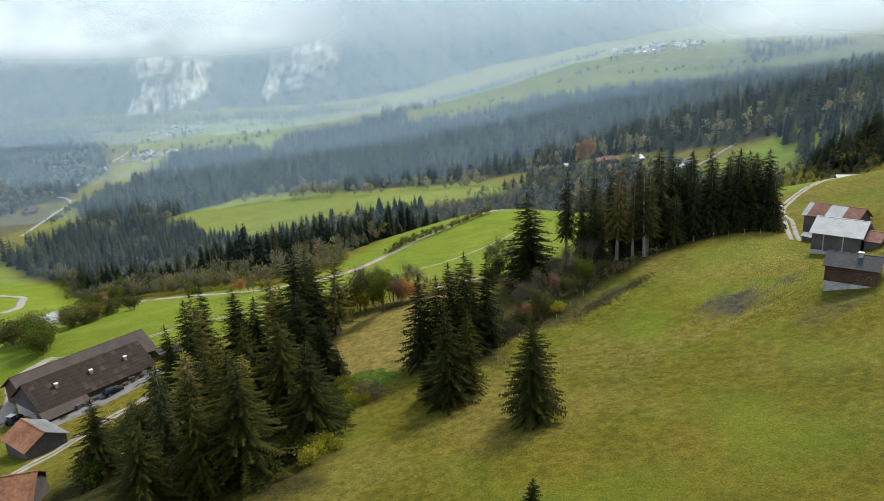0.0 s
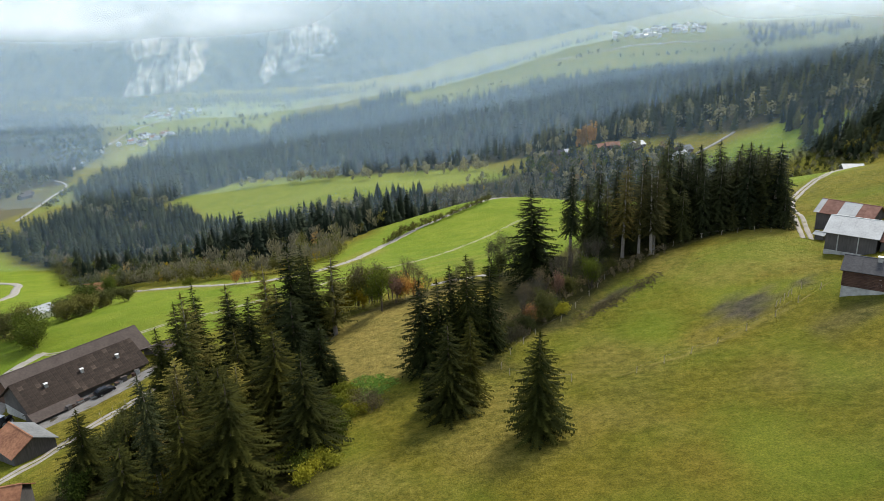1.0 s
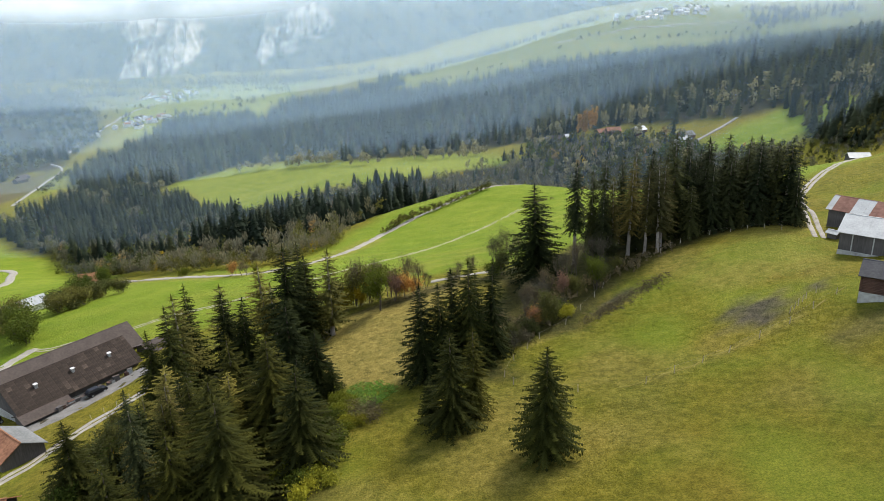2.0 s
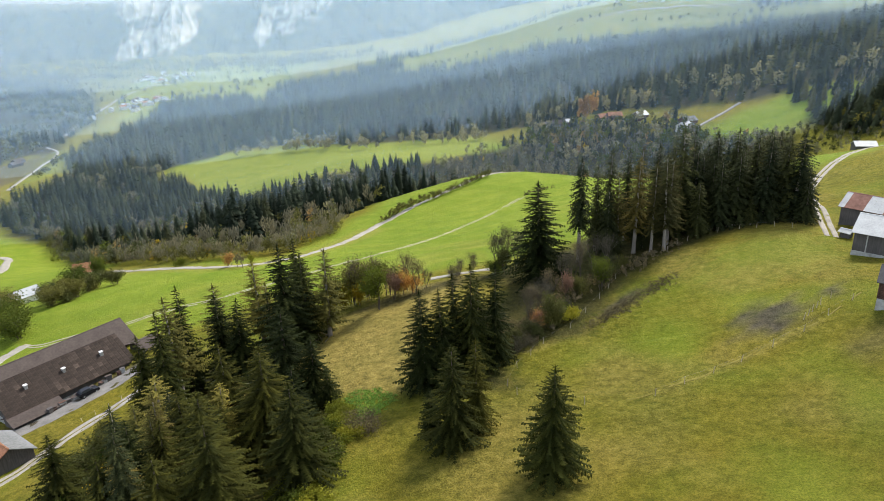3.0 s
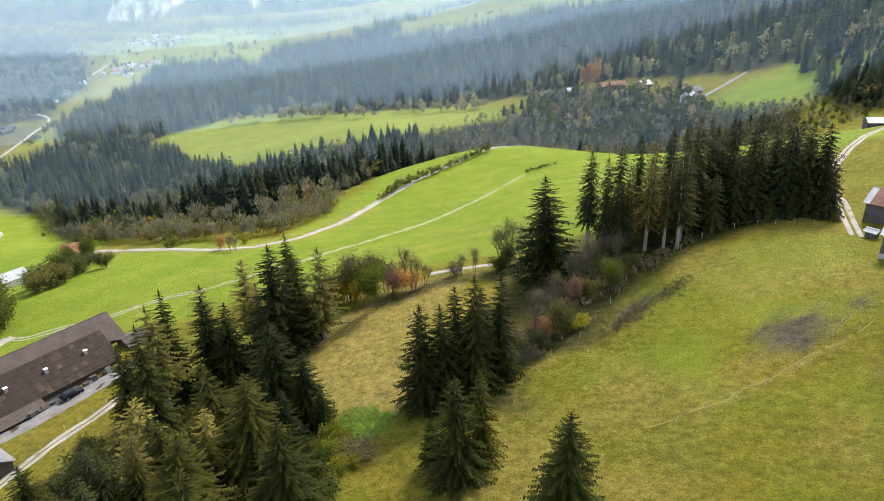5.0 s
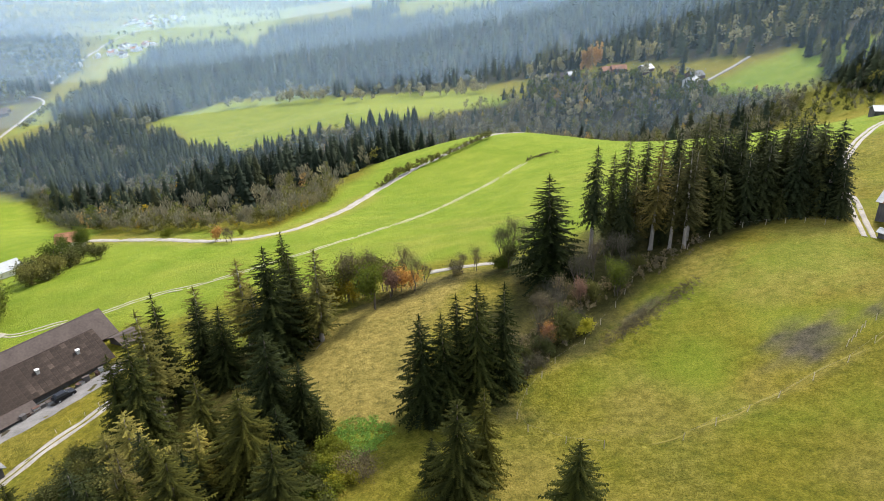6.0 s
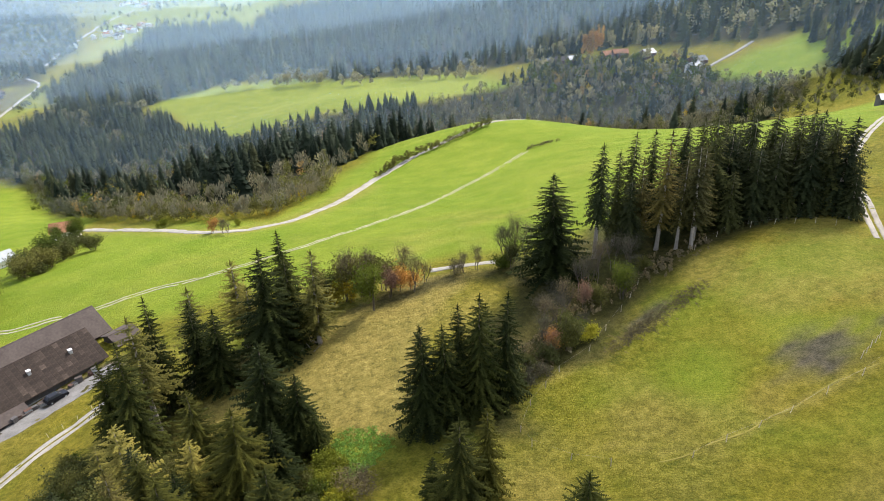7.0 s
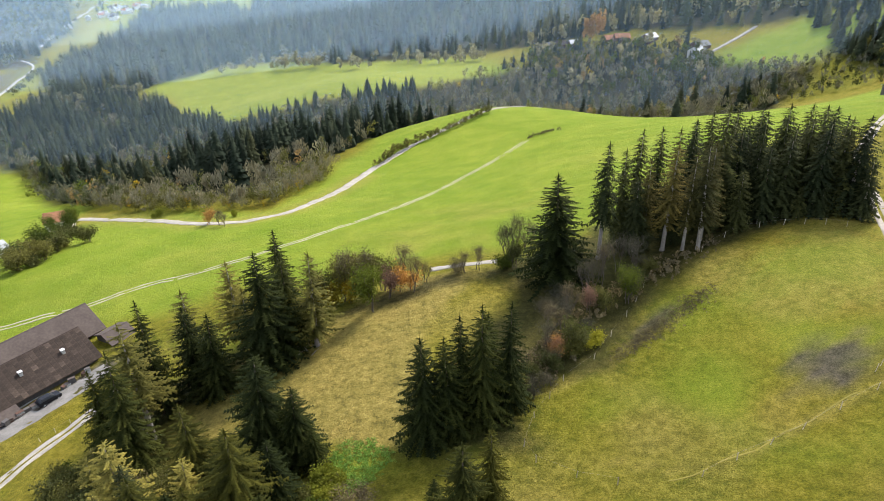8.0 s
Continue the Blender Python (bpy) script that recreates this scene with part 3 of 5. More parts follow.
def scatter(rng, outline, step, jitter=0.8, gap=None):
    """Places on the plan inside an outline, about a step apart."""
    a = np.array(outline)
    lo, hi = a.min(0), a.max(0)
    x, y = np.meshgrid(np.arange(lo[0], hi[0], step), np.arange(lo[1], hi[1], step))
    x = (x + rng.uniform(-jitter, jitter, x.shape) * step).ravel()
    y = (y + rng.uniform(-jitter, jitter, y.shape) * step).ravel()
    keep = inside(x, y, outline)
    if gap:
        keep &= rough(x, y, gap[0], gap[2] if len(gap) > 2 else 0.0) > gap[1]
    return x[keep], y[keep]


def wood(name, label, rng, x, y, low, high, mat, forms, wide=1.0):
    """Very many conifers joined into one mesh, each a turned and scaled copy of one of a few crowns of height 1."""
    n = len(x)
    pick = rng.integers(0, len(forms), n)
    h = rng.uniform(low, high, n) * (0.74 + 0.35 * rng.random(n)) * (1 + 0.26 * rough(x, y, 26, 7.0))
    w = h * wide * rng.uniform(0.8, 1.25, n)
    a = rng.uniform(0, 6.28, n)
    z = top(x, y) - 0.3
    vs, fs, count = [], [], 0
    for k, (fv, ff) in enumerate(forms):
        i = np.where(pick == k)[0]
        if not len(i):
            continue
        c, s = np.cos(a[i])[:, None], np.sin(a[i])[:, None]
        px, py = fv[None, :, 0] * w[i][:, None], fv[None, :, 1] * w[i][:, None]
        v = np.stack([x[i][:, None] + px * c - py * s, y[i][:, None] + px * s + py * c, z[i][:, None] + fv[None, :, 2] * h[i][:, None]], -1)
        vs.append(v.reshape(-1, 3))
        fs.append((ff[None] + (np.arange(len(i)) * len(fv))[:, None, None] + count).reshape(-1, 3))
        count += len(i) * len(fv)
    return tagged(mesh_part(name, np.concatenate(vs), np.concatenate(fs), mat), label, "forest", kind="stuff")


def light_crown(rng, radius, whorls, per, fringe):
    """A crown of height 1 out of overlapping drooping boughs that grow from one stem, for woods far off."""
    down = np.array([0, 0, -1.0])
    level = ((np.arange(whorls) + 0.5) / whorls) ** 0.95
    low = rng.uniform(0.04, 0.16)
    hub = np.array([[rng.normal(0, 0.004), rng.normal(0, 0.004), low + (0.97 - low) * f] for f in level] + [[0.0, 0.0, 1.0]])
    vs, fs, count = [hub], [np.array([(k, k + 1, k + 2) for k in range(len(hub) - 2)])], len(hub)
    lopsided, swell = rng.uniform(0, 6.28), rng.uniform(0.55, 0.95)
    for k, f in enumerate(level):
        n = max(4, int(round(per * (1 - 0.45 * f))))
        az = rng.uniform(0, 6.28) + np.arange(n) * 2 * math.pi / n + rng.normal(0, 0.2, n)
        reach = (radius * (1 - f) ** swell * rng.uniform(0.65, 1.15, n) + 0.020) * (1 + 0.18 * np.cos(az - lopsided))
        rad, tan = np.stack([np.cos(az), np.sin(az), 0 * az], 1), np.stack([-np.sin(az), np.cos(az), 0 * az], 1)
        way = rad + down * rng.uniform(0.55, 1.05, n)[:, None]
        wide = reach * rng.uniform(0.45, 0.75, n)
        mid, tip = hub[k] + way * (0.62 * reach)[:, None], hub[k] + way * reach[:, None]
        i = count + np.arange(n) * 3
        vs.append(np.stack([mid + (tan * 0.9 + down * 0.25) * wide[:, None], tip, mid - (tan * 0.9 - down * 0.25) * wide[:, None]], 1).reshape(-1, 3))
        root = np.full(n, k)
        fs += [np.stack([root, i, i + 1], 1), np.stack([root, i + 1, i + 2], 1)]
        count += 3 * n
        if fringe:
            hang = tip + unit(tan * rng.normal(0, 0.6, n)[:, None] + rad * 0.3 + down) * (0.35 * reach)[:, None]
            vs.append(hang)
            fs.append(np.stack([i, count + np.arange(n), i + 1], 1))
            count += n
    return np.concatenate(vs), np.concatenate(fs)


def crown_forms(seed, count, radius, whorls, per, fringe=True):
    """A few small crowns of height 1, with a stem of three faces."""
    forms = []
    for k in range(count):
        rng = np.random.default_rng(seed + k)
        v, f = light_crown(rng, radius * rng.uniform(0.7, 1.2), whorls, per, fringe)
        tv, tf = np.array(tube([(0, 0, 0), (0, 0, 0.8)], [0.012, 0.004], 3)[0]), np.array([(0, 1, 4), (0, 4, 3), (1, 2, 5), (1, 5, 4), (2, 0, 3), (2, 3, 5)])
        forms.append((np.concatenate([v, tv]), np.concatenate([f, tf + len(v)])))
    return forms


def thicket(name, label, rng, x, y, low, high, mat, sprays=40, leaf=0.9, broad=0.4, slim=0.30):
    """Many leafy or bare broadleaf crowns joined: sprays gathered in a few lobes over a stem, or upright twigs where they are slender."""
    n = len(x)
    h = rng.uniform(low, high, n) * (1 + 0.22 * rough(x, y, 17, 4.0))
    z = top(x, y)
    lobes = 6
    lobe = unit(rng.normal(0, 1, (n, lobes, 3))) * rng.uniform(0.35, 0.75, (n, lobes, 1))
    lobe[..., 2] *= np.where(lobe[..., 2] < 0, 0.9, 1.0)
    pick = rng.integers(0, lobes, (n, sprays))
    off = unit(rng.normal(0, 1, (n, sprays, 3))) * (rng.random((n, sprays, 1)) ** 0.4) * rng.uniform(0.30, 0.55, (n, 1, 1))
    p = (np.take_along_axis(lobe, pick[..., None], 1) + off).reshape(-1, 3)
    hh = np.repeat(h, sprays)
    root = np.repeat(np.stack([x, y, z], 1), sprays, 0)
    p = root + p * np.stack([slim * hh, slim * hh, 0.46 * hh], 1) + np.stack([0 * hh, 0 * hh, 0.54 * hh], 1)
    p[:, 2] = np.maximum(p[:, 2], root[:, 2] + 0.05)
    if broad < 0.15:
        way = unit(unit(p - root) * np.array([0.8, 0.8, 1.0]) + rng.normal(0, 0.28, p.shape))
    else:
        way = unit(rng.normal(0, 1, p.shape) + np.array([0, 0, 0.3]))
    side = unit(np.cross(way, unit(rng.normal(0, 1, p.shape))))
    length = leaf * rng.uniform(0.6, 1.4, n * sprays) * (hh / 8)
    v, f = kites(p, way, side, length, length * broad, 0 * length)
    ob = mesh_part(name, v, f, mat)
    # one random tone for each whole crown
    ob.data.attributes.new("tone_lift", "FLOAT", "POINT").data.foreach_set("value", np.repeat(np.repeat(0.7 * rng.random(n) ** 1.5, sprays), 4).astype(np.float32))
    return tagged(ob, label, "thicket", kind="stuff")


def strip(name, label, line, width, mat, lift=0.06, step=1.5, category="road", wear=0.12):
    """A road that follows the ground."""
    pts = [Vector((*p, 0)) for p in line]
    fine = []
    for k in range(len(pts) - 1):
        p0, p1, p2, p3 = pts[max(k - 1, 0)], pts[k], pts[k + 1], pts[min(k + 2, len(pts) - 1)]
        n = max(2, int((p2 - p1).length / step))
        for i in range(n):
            s = i / n
            fine.append(0.5 * (2 * p1 + (p2 - p0) * s + (2 * p0 - 5 * p1 + 4 * p2 - p3) * s * s + (3 * p1 - p0 - 3 * p2 + p3) * s ** 3))
    fine.append(pts[-1])
    vs, fs = [], []
    across = (-0.56, -0.5, -0.2, 0.2, 0.5, 0.56)
    for k, p in enumerate(fine):
        d = (fine[min(k + 1, len(fine) - 1)] - fine[max(k - 1, 0)]).normalized()
        s = Vector((-d.y, d.x, 0))
        w = width * (1 + wear * math.sin(k * 1.7) * math.sin(k * 0.61 + 1))
        for a in across:
            q = p + s * a * w
            vs.append((q.x, q.y, float(top(q.x, q.y)) + (lift if abs(a) < 0.52 else -0.15)))
    m = len(across)
    for k in range(len(fine) - 1):
        for i in range(m - 1):
            fs.append((k * m + i, k * m + i + 1, (k + 1) * m + i + 1, (k + 1) * m + i))
    return tagged(mesh_part(name, vs, fs, mat, smooth=True), label, category, kind="structure")


def build_mountain():
    """The wall of mountains across the valley: wooded slopes broken by cliffs."""
    xs, zs = np.linspace(-3300, 2500, 420), np.linspace(-190, 900, 150)
    x, z = np.meshgrid(xs, zs)
    cliff = np.zeros_like(x)
    for cx, cz, rx, rz, much in ((-1300, 0, 75, 110, 1.5), (-1510, 85, 150, 60, 1.05), (-1465, -110, 95, 90, 0.8), (-1400, 10, 190, 120, 0.55), (-680, 95, 130, 95, 1.05), (-868, -25, 50, 75, 0.95), (-760, 30, 170, 110, 0.5)):
        cliff = np.maximum(cliff, much * np.exp(-((x - cx - 0.12 * (z - cz)) / rx) ** 2 - ((z - cz) / rz) ** 2))
    cliff = np.clip(cliff + cliff * (0.35 * rough(x, z, 55, 2.0) + 0.45 * rough(x, z * 0.25, 20, 6.0)) - 0.15, 0, 1)
    run = (1 - cliff) * 1.35 + cliff * 0.12
    y = 3380 + np.cumsum(run, 0) * (zs[1] - zs[0]) + 90 * rough(x, z * 0.4, 420) + 26 * rough(x, z, 110, 4.0) + 8 * rough(x, z, 38, 1.0)
    me = bpy.data.meshes.new("mountain")
    ny, nx = x.shape
    q = (np.arange(ny - 1)[:, None] * nx + np.arange(nx - 1)[None, :]).ravel()
    me.from_pydata(np.stack([x.ravel(), y.ravel(), z.ravel()], 1).tolist(), [], np.stack([q, q + 1, q + nx + 1, q + nx], 1).tolist())
    at = me.attributes.new("rock", "FLOAT", "POINT")
    at.data.foreach_set("value", cliff.astype(np.float32).ravel())
    me.materials.append(MOUNTAIN)
    return tagged(new("mountain", me), "steep wooded mountainside with pale limestone cliffs", "mountain", kind="structure")


build_mountain()


def mist(name, label, y, x0, x1, z0, z1, mat, bend=0.0):
    """A hanging sheet of mist, bowed on the plan."""
    xs, zs = np.linspace(x0, x1, 25), np.linspace(z0, z1, 7)
    x, z = np.meshgrid(xs, zs)
    yy = y - bend * ((x - (x0 + x1) / 2) / (x1 - x0)) ** 2
    q = (np.arange(6)[:, None] * 25 + np.arange(24)[None, :]).ravel()
    return tagged(mesh_part(name, np.stack([x.ravel(), yy.ravel(), z.ravel()], 1), np.stack([q, q + 1, q + 26, q + 25], 1), mat, smooth=True), label, "mist", kind="structure")


# haze in the air is added as tinted see-through sheets
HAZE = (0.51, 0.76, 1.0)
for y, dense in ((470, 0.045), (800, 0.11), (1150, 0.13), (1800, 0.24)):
    mist("haze", "thin blue-tinted sheet standing in for valley haze", y, -1.0 * y - 300, 1.0 * y + 300, -190, 120 + 0.16 * y,
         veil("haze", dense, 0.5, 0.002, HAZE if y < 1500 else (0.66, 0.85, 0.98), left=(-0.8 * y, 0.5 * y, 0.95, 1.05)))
mist("cloud_bank", "white cloud hanging on the mountainside", 2850, -3000, 2600, 40, 900, veil("cloud", 1.0, 0.22, 0.0022, (0.97, 0.98, 0.98), (70, 210), (-1050, -150, 1.0, 0.15), 0.36))
mist("cloud_bank", "grey cloud veiling the upper mountainside", 2650, -2900, 2600, 150, 900, veil("cloud", 0.8, 0.30, 0.0020, (0.84, 0.95, 1.0), (130, 420), None, 0.46))
mist("cloud_bank", "white cloud drifting over the village slope", 1650, 450, 2400, 20, 700, veil("cloud", 1.0, 0.25, 0.003, (0.97, 0.98, 0.98), (45, 135), (480, 900), 0.38))

mist("cloud_bank", "thin cloud lying on the wooded slope", 1000, 150, 1700, -60, 460, veil("cloud", 0.5, 0.5, 0.003, (0.80, 0.92, 1.0), (-10, 130), (200, 700)))

# ---- roads and tracks ----
strip("path", "narrow trodden path across the pasture", [(19, 85.6), (25, 86.2), (29, 87.9), (33, 88.8), (37, 91), (40, 91.8), (46, 94.6), (52, 96), (57, 98.8), (61, 101)], 0.22, TRODDEN, 0.015, category="path", wear=0.4)
strip("road", "distant lane below the slope village", [(300, 1700), (430, 1660), (560, 1600), (700, 1540), (760, 1560)], 4.5, GRAVEL, 0.8, 12)
strip("yard", "pale gravel yard along the farm barn", [(-83.5, 115.5), (-74.5, 126.5), (-65.5, 138.5)], 5.0, YARD, 0.05, category="yard")
strip("yard", "bare grey gravel yard between the sheds", [(-100, 128), (-96, 118), (-91, 108), (-84, 99), (-78, 90)], 6.5, YARD, 0.04, category="yard", wear=0.25)
strip("road", "pale gravel lane curving round the green knoll", [(-150, 285), (-113, 259), (-95, 245), (-79, 233), (-64, 229), (-52, 234), (-44, 250), (-38, 265), (-32, 287), (-26, 304), (-12, 330), (8, 352), (30, 376), (60, 392)], 3.5, GRAVEL, 0.12)
for side in (-0.85, 0.85):
    line = [(-108, 165), (-103, 163), (-94, 166), (-85, 168), (-74, 175), (-57, 180), (-39, 191), (-29, 201), (-17, 216), (-4, 237), (11, 265), (29, 292), (39, 307)]
    strip("road", "worn wheel track across the green field", [(x + side * 0.5, y - side * 0.8) for x, y in line], 0.62, TRACK, 0.06)
    line = [(170, 262), (145, 234), (117, 203), (95, 176), (86, 161), (80.5, 147), (75.5, 136), (72, 128)]
    strip("road", "pale two-wheel gravel track on the pasture", [(x + side * 0.75, y - side * 0.35) for x, y in line], 0.9, GRAVEL, 0.08)
strip("road", "pale gravel path along the hedge", [(-3, 148.5), (3, 147.5), (10, 146)], 1.6, GRAVEL, 0.08)
for side in (-0.8, 0.8):
    line = [(-84, 80), (-78, 86), (-74, 94), (-71, 102), (-69, 110), (-66.5, 116), (-64, 120), (-60.5, 127), (-57, 133)]
    strip("road", "pale two-wheel gravel track beside the barns", [(x + side * 0.85, y - side * 0.5) for x, y in line], 1.0, GRAVEL, 0.08)
strip("road", "pale concrete lane behind the farmhouse", [(-99, 112), (-95, 122), (-101, 138), (-110, 153), (-108, 165)], 3.4, GRAVEL, 0.08)
strip("road", "pale lane looping over the valley meadow", [(-360, 440), (-305, 428), (-286, 422), (-276, 405), (-262, 380), (-252, 350)], 4.5, GRAVEL, 0.3, 4)
strip("road", "distant valley road between the fields", [(-640, 1150), (-675, 1290), (-745, 1600), (-746, 1980), (-650, 2300)], 4.5, GRAVEL, 0.8, 12)
strip("road", "distant lane on the sunny slope", [(194, 524), (200, 533), (212, 545), (238, 556), (254, 566)], 3.0, GRAVEL, 0.5, 6)
strip("road", "pale farm lane beside the ploughed field", [(-470, 715), (-487, 770), (-520, 870), (-556, 975), (-606, 1035)], 3.2, GRAVEL, 0.6, 8)

# ---- single trees ----
R = np.random.default_rng(7)
SPRUCE_FORMS = [conifer("spruce", "dark green spruce with drooping branches", np.random.default_rng(11 + k), h, r, SPRUCE, whorls=w, per=p, droop=d, spray=0.22, power=0.62, stations=12, gap=0.08)
                for k, (h, r, w, p, d) in enumerate([(13, 4.1, 34, 14, 0.45), (16, 4.5, 34, 12, 0.52), (19, 5.0, 37, 12, 0.58)])]
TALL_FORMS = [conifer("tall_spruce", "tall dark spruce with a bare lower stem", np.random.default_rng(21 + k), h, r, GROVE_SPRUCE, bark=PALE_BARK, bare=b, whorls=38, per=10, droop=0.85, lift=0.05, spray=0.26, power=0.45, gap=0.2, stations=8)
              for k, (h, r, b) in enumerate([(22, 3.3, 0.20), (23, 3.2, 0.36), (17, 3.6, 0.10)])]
OLIVE_FORMS = [conifer("spruce", "olive-tinged spruce with branch tips coloured as sunlit", np.random.default_rng(31 + k), h, r, SPRUCE_LIT, whorls=32, per=13, droop=0.58, spray=0.19, power=0.64, stations=14, gap=0.08) for k, (h, r) in enumerate([(14, 4.4), (17, 5.2)])]
LARCH_FORMS = [conifer("larch", "yellowing larch with a thin open crown", np.random.default_rng(41 + k), h, r, LARCH, bark=PALE_BARK, bare=b, whorls=28, per=9, droop=0.25, lift=0.14, spray=0.28, power=0.55, gap=0.25, stations=8, broad=0.8) for k, (h, r, b) in enumerate([(18, 3.7, 0.15), (16, 3.4, 0.32)])]
PALE_FORMS = [conifer("larch", "pale yellow-green larch with a soft feathery crown", np.random.default_rng(44), 14, 3.2, PALE_LARCH, bark=PALE_BARK, bare=0.08, whorls=30, per=9, droop=0.25, lift=0.14, spray=0.26, power=0.5, gap=0.2, stations=10, broad=0.8)]
BROWN_FORMS = [conifer("larch", "tall olive-brown larch with a pale bare trunk", np.random.default_rng(46 + k), h, r, BROWN_LARCH, bark=PALE_BARK, bare=b, whorls=32, per=9, droop=0.5, lift=0.08, spray=0.3, power=0.5, gap=0.22, stations=8, broad=0.8) for k, (h, r, b) in enumerate([(21, 3.6, 0.26), (18, 3.6, 0.20)])]


def plant(form, x, y, height, tall, wide=1.0, label=""):
    s = height / tall
    ob = copy_thing(form, Matrix())
    z = float(top(x, y)) - 0.2
    ob.matrix_basis = Matrix.Translation((x, y, z)) @ pose(0, 0, 0, R.normal(0, 1.2), R.normal(0, 1.2), R.uniform(0, 360)) @ Matrix.Diagonal((s * wide, s * wide, s, 1))
    return tagged(ob, label)


# the lone one, the pair, the dark clump and the big one on the bank
plant(SPRUCE_FORMS[0], 10.1, 70.5, 13.6, 13, 1.0, "dense dark spruce alone on the open pasture")
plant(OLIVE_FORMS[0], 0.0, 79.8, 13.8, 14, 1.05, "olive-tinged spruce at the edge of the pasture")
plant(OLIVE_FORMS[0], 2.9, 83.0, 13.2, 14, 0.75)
plant(SPRUCE_FORMS[0], -2.6, 83.0, 7.0, 13, 0.9)
plant(SPRUCE_FORMS[0], 6.4, 45.5, 6.0, 13, 0.9, "small young spruce on the near pasture")
for x, y, h, w in [(-3.6, 97.0, 16.0, 1.05), (-0.6, 98.0, 15.5, 0.9), (1.2, 100.5, 16.5, 0.8), (3.3, 99.5, 18.0, 0.9), (7.0, 101.5, 17.0, 0.75), (5.0, 104.5, 14.0, 0.8)]:
    plant(SPRUCE_FORMS[1], x, y, h, 16, w, "dark spruce in a close clump below the pasture")
plant(SPRUCE_FORMS[2], 18.6, 133.0, 20.5, 19, 1.42, "broad dark spruce on the overgrown bank")
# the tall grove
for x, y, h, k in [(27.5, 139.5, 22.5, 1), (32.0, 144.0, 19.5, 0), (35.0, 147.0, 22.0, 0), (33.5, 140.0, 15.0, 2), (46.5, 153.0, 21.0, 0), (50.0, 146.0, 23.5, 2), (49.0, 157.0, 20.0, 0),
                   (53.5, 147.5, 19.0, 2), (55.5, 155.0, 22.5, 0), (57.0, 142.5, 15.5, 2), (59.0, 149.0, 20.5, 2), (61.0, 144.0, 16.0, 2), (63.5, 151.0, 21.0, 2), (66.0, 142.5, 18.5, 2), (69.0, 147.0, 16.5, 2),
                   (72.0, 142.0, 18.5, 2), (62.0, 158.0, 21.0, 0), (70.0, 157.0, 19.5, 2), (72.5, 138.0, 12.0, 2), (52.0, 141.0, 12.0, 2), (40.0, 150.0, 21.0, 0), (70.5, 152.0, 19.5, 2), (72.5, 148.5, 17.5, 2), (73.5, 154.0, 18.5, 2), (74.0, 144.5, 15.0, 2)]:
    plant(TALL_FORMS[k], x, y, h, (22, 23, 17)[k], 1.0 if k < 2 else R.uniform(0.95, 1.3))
for x, y, h, k, w in [(38.5, 138.5, 21.0, 0, 1.0), (41.5, 137.0, 19.0, 0, 0.85), (43.8, 136.0, 20.5, 0, 1.0), (45.5, 139.5, 19.0, 1, 0.95), (41.0, 143.0, 22.0, 0, 0.9), (36.0, 141.5, 17.5, 1, 0.85)]:
    plant(BROWN_FORMS[k], x, y, h, (21, 18)[k], w)
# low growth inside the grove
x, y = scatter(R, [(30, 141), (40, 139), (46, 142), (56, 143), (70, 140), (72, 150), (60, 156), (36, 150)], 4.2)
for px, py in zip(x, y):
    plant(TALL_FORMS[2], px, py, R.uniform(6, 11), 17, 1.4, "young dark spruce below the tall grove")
# the wood above the farm
for x, y, h, k, w in [(-31.2, 143.0, 18.5, 2, 0.9), (-29.3, 123.3, 22.0, 2, 1.25), (-27.0, 129.0, 18.0, 1, 1.2), (-37.3, 119.2, 15.5, 1, 1.05), (-40.8, 121.5, 17.0, 1, 1.0), (-46.2, 117.8, 21.5, 2, 0.75), (-43.6, 102.6, 21.5, 2, 0.85),
                      (-49.0, 107.0, 18.0, 2, 0.9), (-52.0, 113.0, 14.0, 1, 0.9), (-23.9, 97.8, 18.0, 1, 1.25), (-19.8, 97.2, 12.5, 1, 1.2), (-17.2, 95.2, 7.0, 0, 1.0), (-20.5, 88.0, 12.0, 1, 1.1)]:
    plant(SPRUCE_FORMS[k], x, y, h, (13, 16, 19)[k], w)
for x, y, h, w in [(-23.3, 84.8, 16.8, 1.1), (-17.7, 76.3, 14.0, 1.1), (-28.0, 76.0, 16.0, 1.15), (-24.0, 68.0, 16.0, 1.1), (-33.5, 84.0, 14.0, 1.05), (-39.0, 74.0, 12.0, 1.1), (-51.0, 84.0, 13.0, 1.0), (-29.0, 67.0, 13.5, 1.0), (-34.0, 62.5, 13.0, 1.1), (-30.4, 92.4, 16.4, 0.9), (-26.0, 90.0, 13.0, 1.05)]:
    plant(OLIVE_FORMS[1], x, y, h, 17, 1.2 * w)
for x, y, h, k, w in [(-22.4, 126.8, 18.3, 0, 1.35), (-36.8, 132.6, 18.6, 0, 1.4), (-34.0, 128.5, 14.5, 1, 1.3), (-43.2, 127.5, 17.9, 0, 1.35), (-45.0, 110.6, 21.8, 1, 1.15), (-47.5, 113.0, 15.0, 1, 1.0), (-48.5, 122.0, 15.0, 1, 1.0)]:
    plant(LARCH_FORMS[k], x, y, h, (18, 16)[k], w)
for x, y, h, w in [(-39.5, 91.0, 14.5, 1.45), (-30.0, 88.0, 12.0, 1.2), (-46.5, 97.0, 9.5, 1.4)]:
    plant(PALE_FORMS[0], x, y, h, 14, w)
x, y = scatter(R, [(-36, 64), (-19, 62), (-22, 78), (-27, 84), (-36, 82)], 7.5, 0.35)
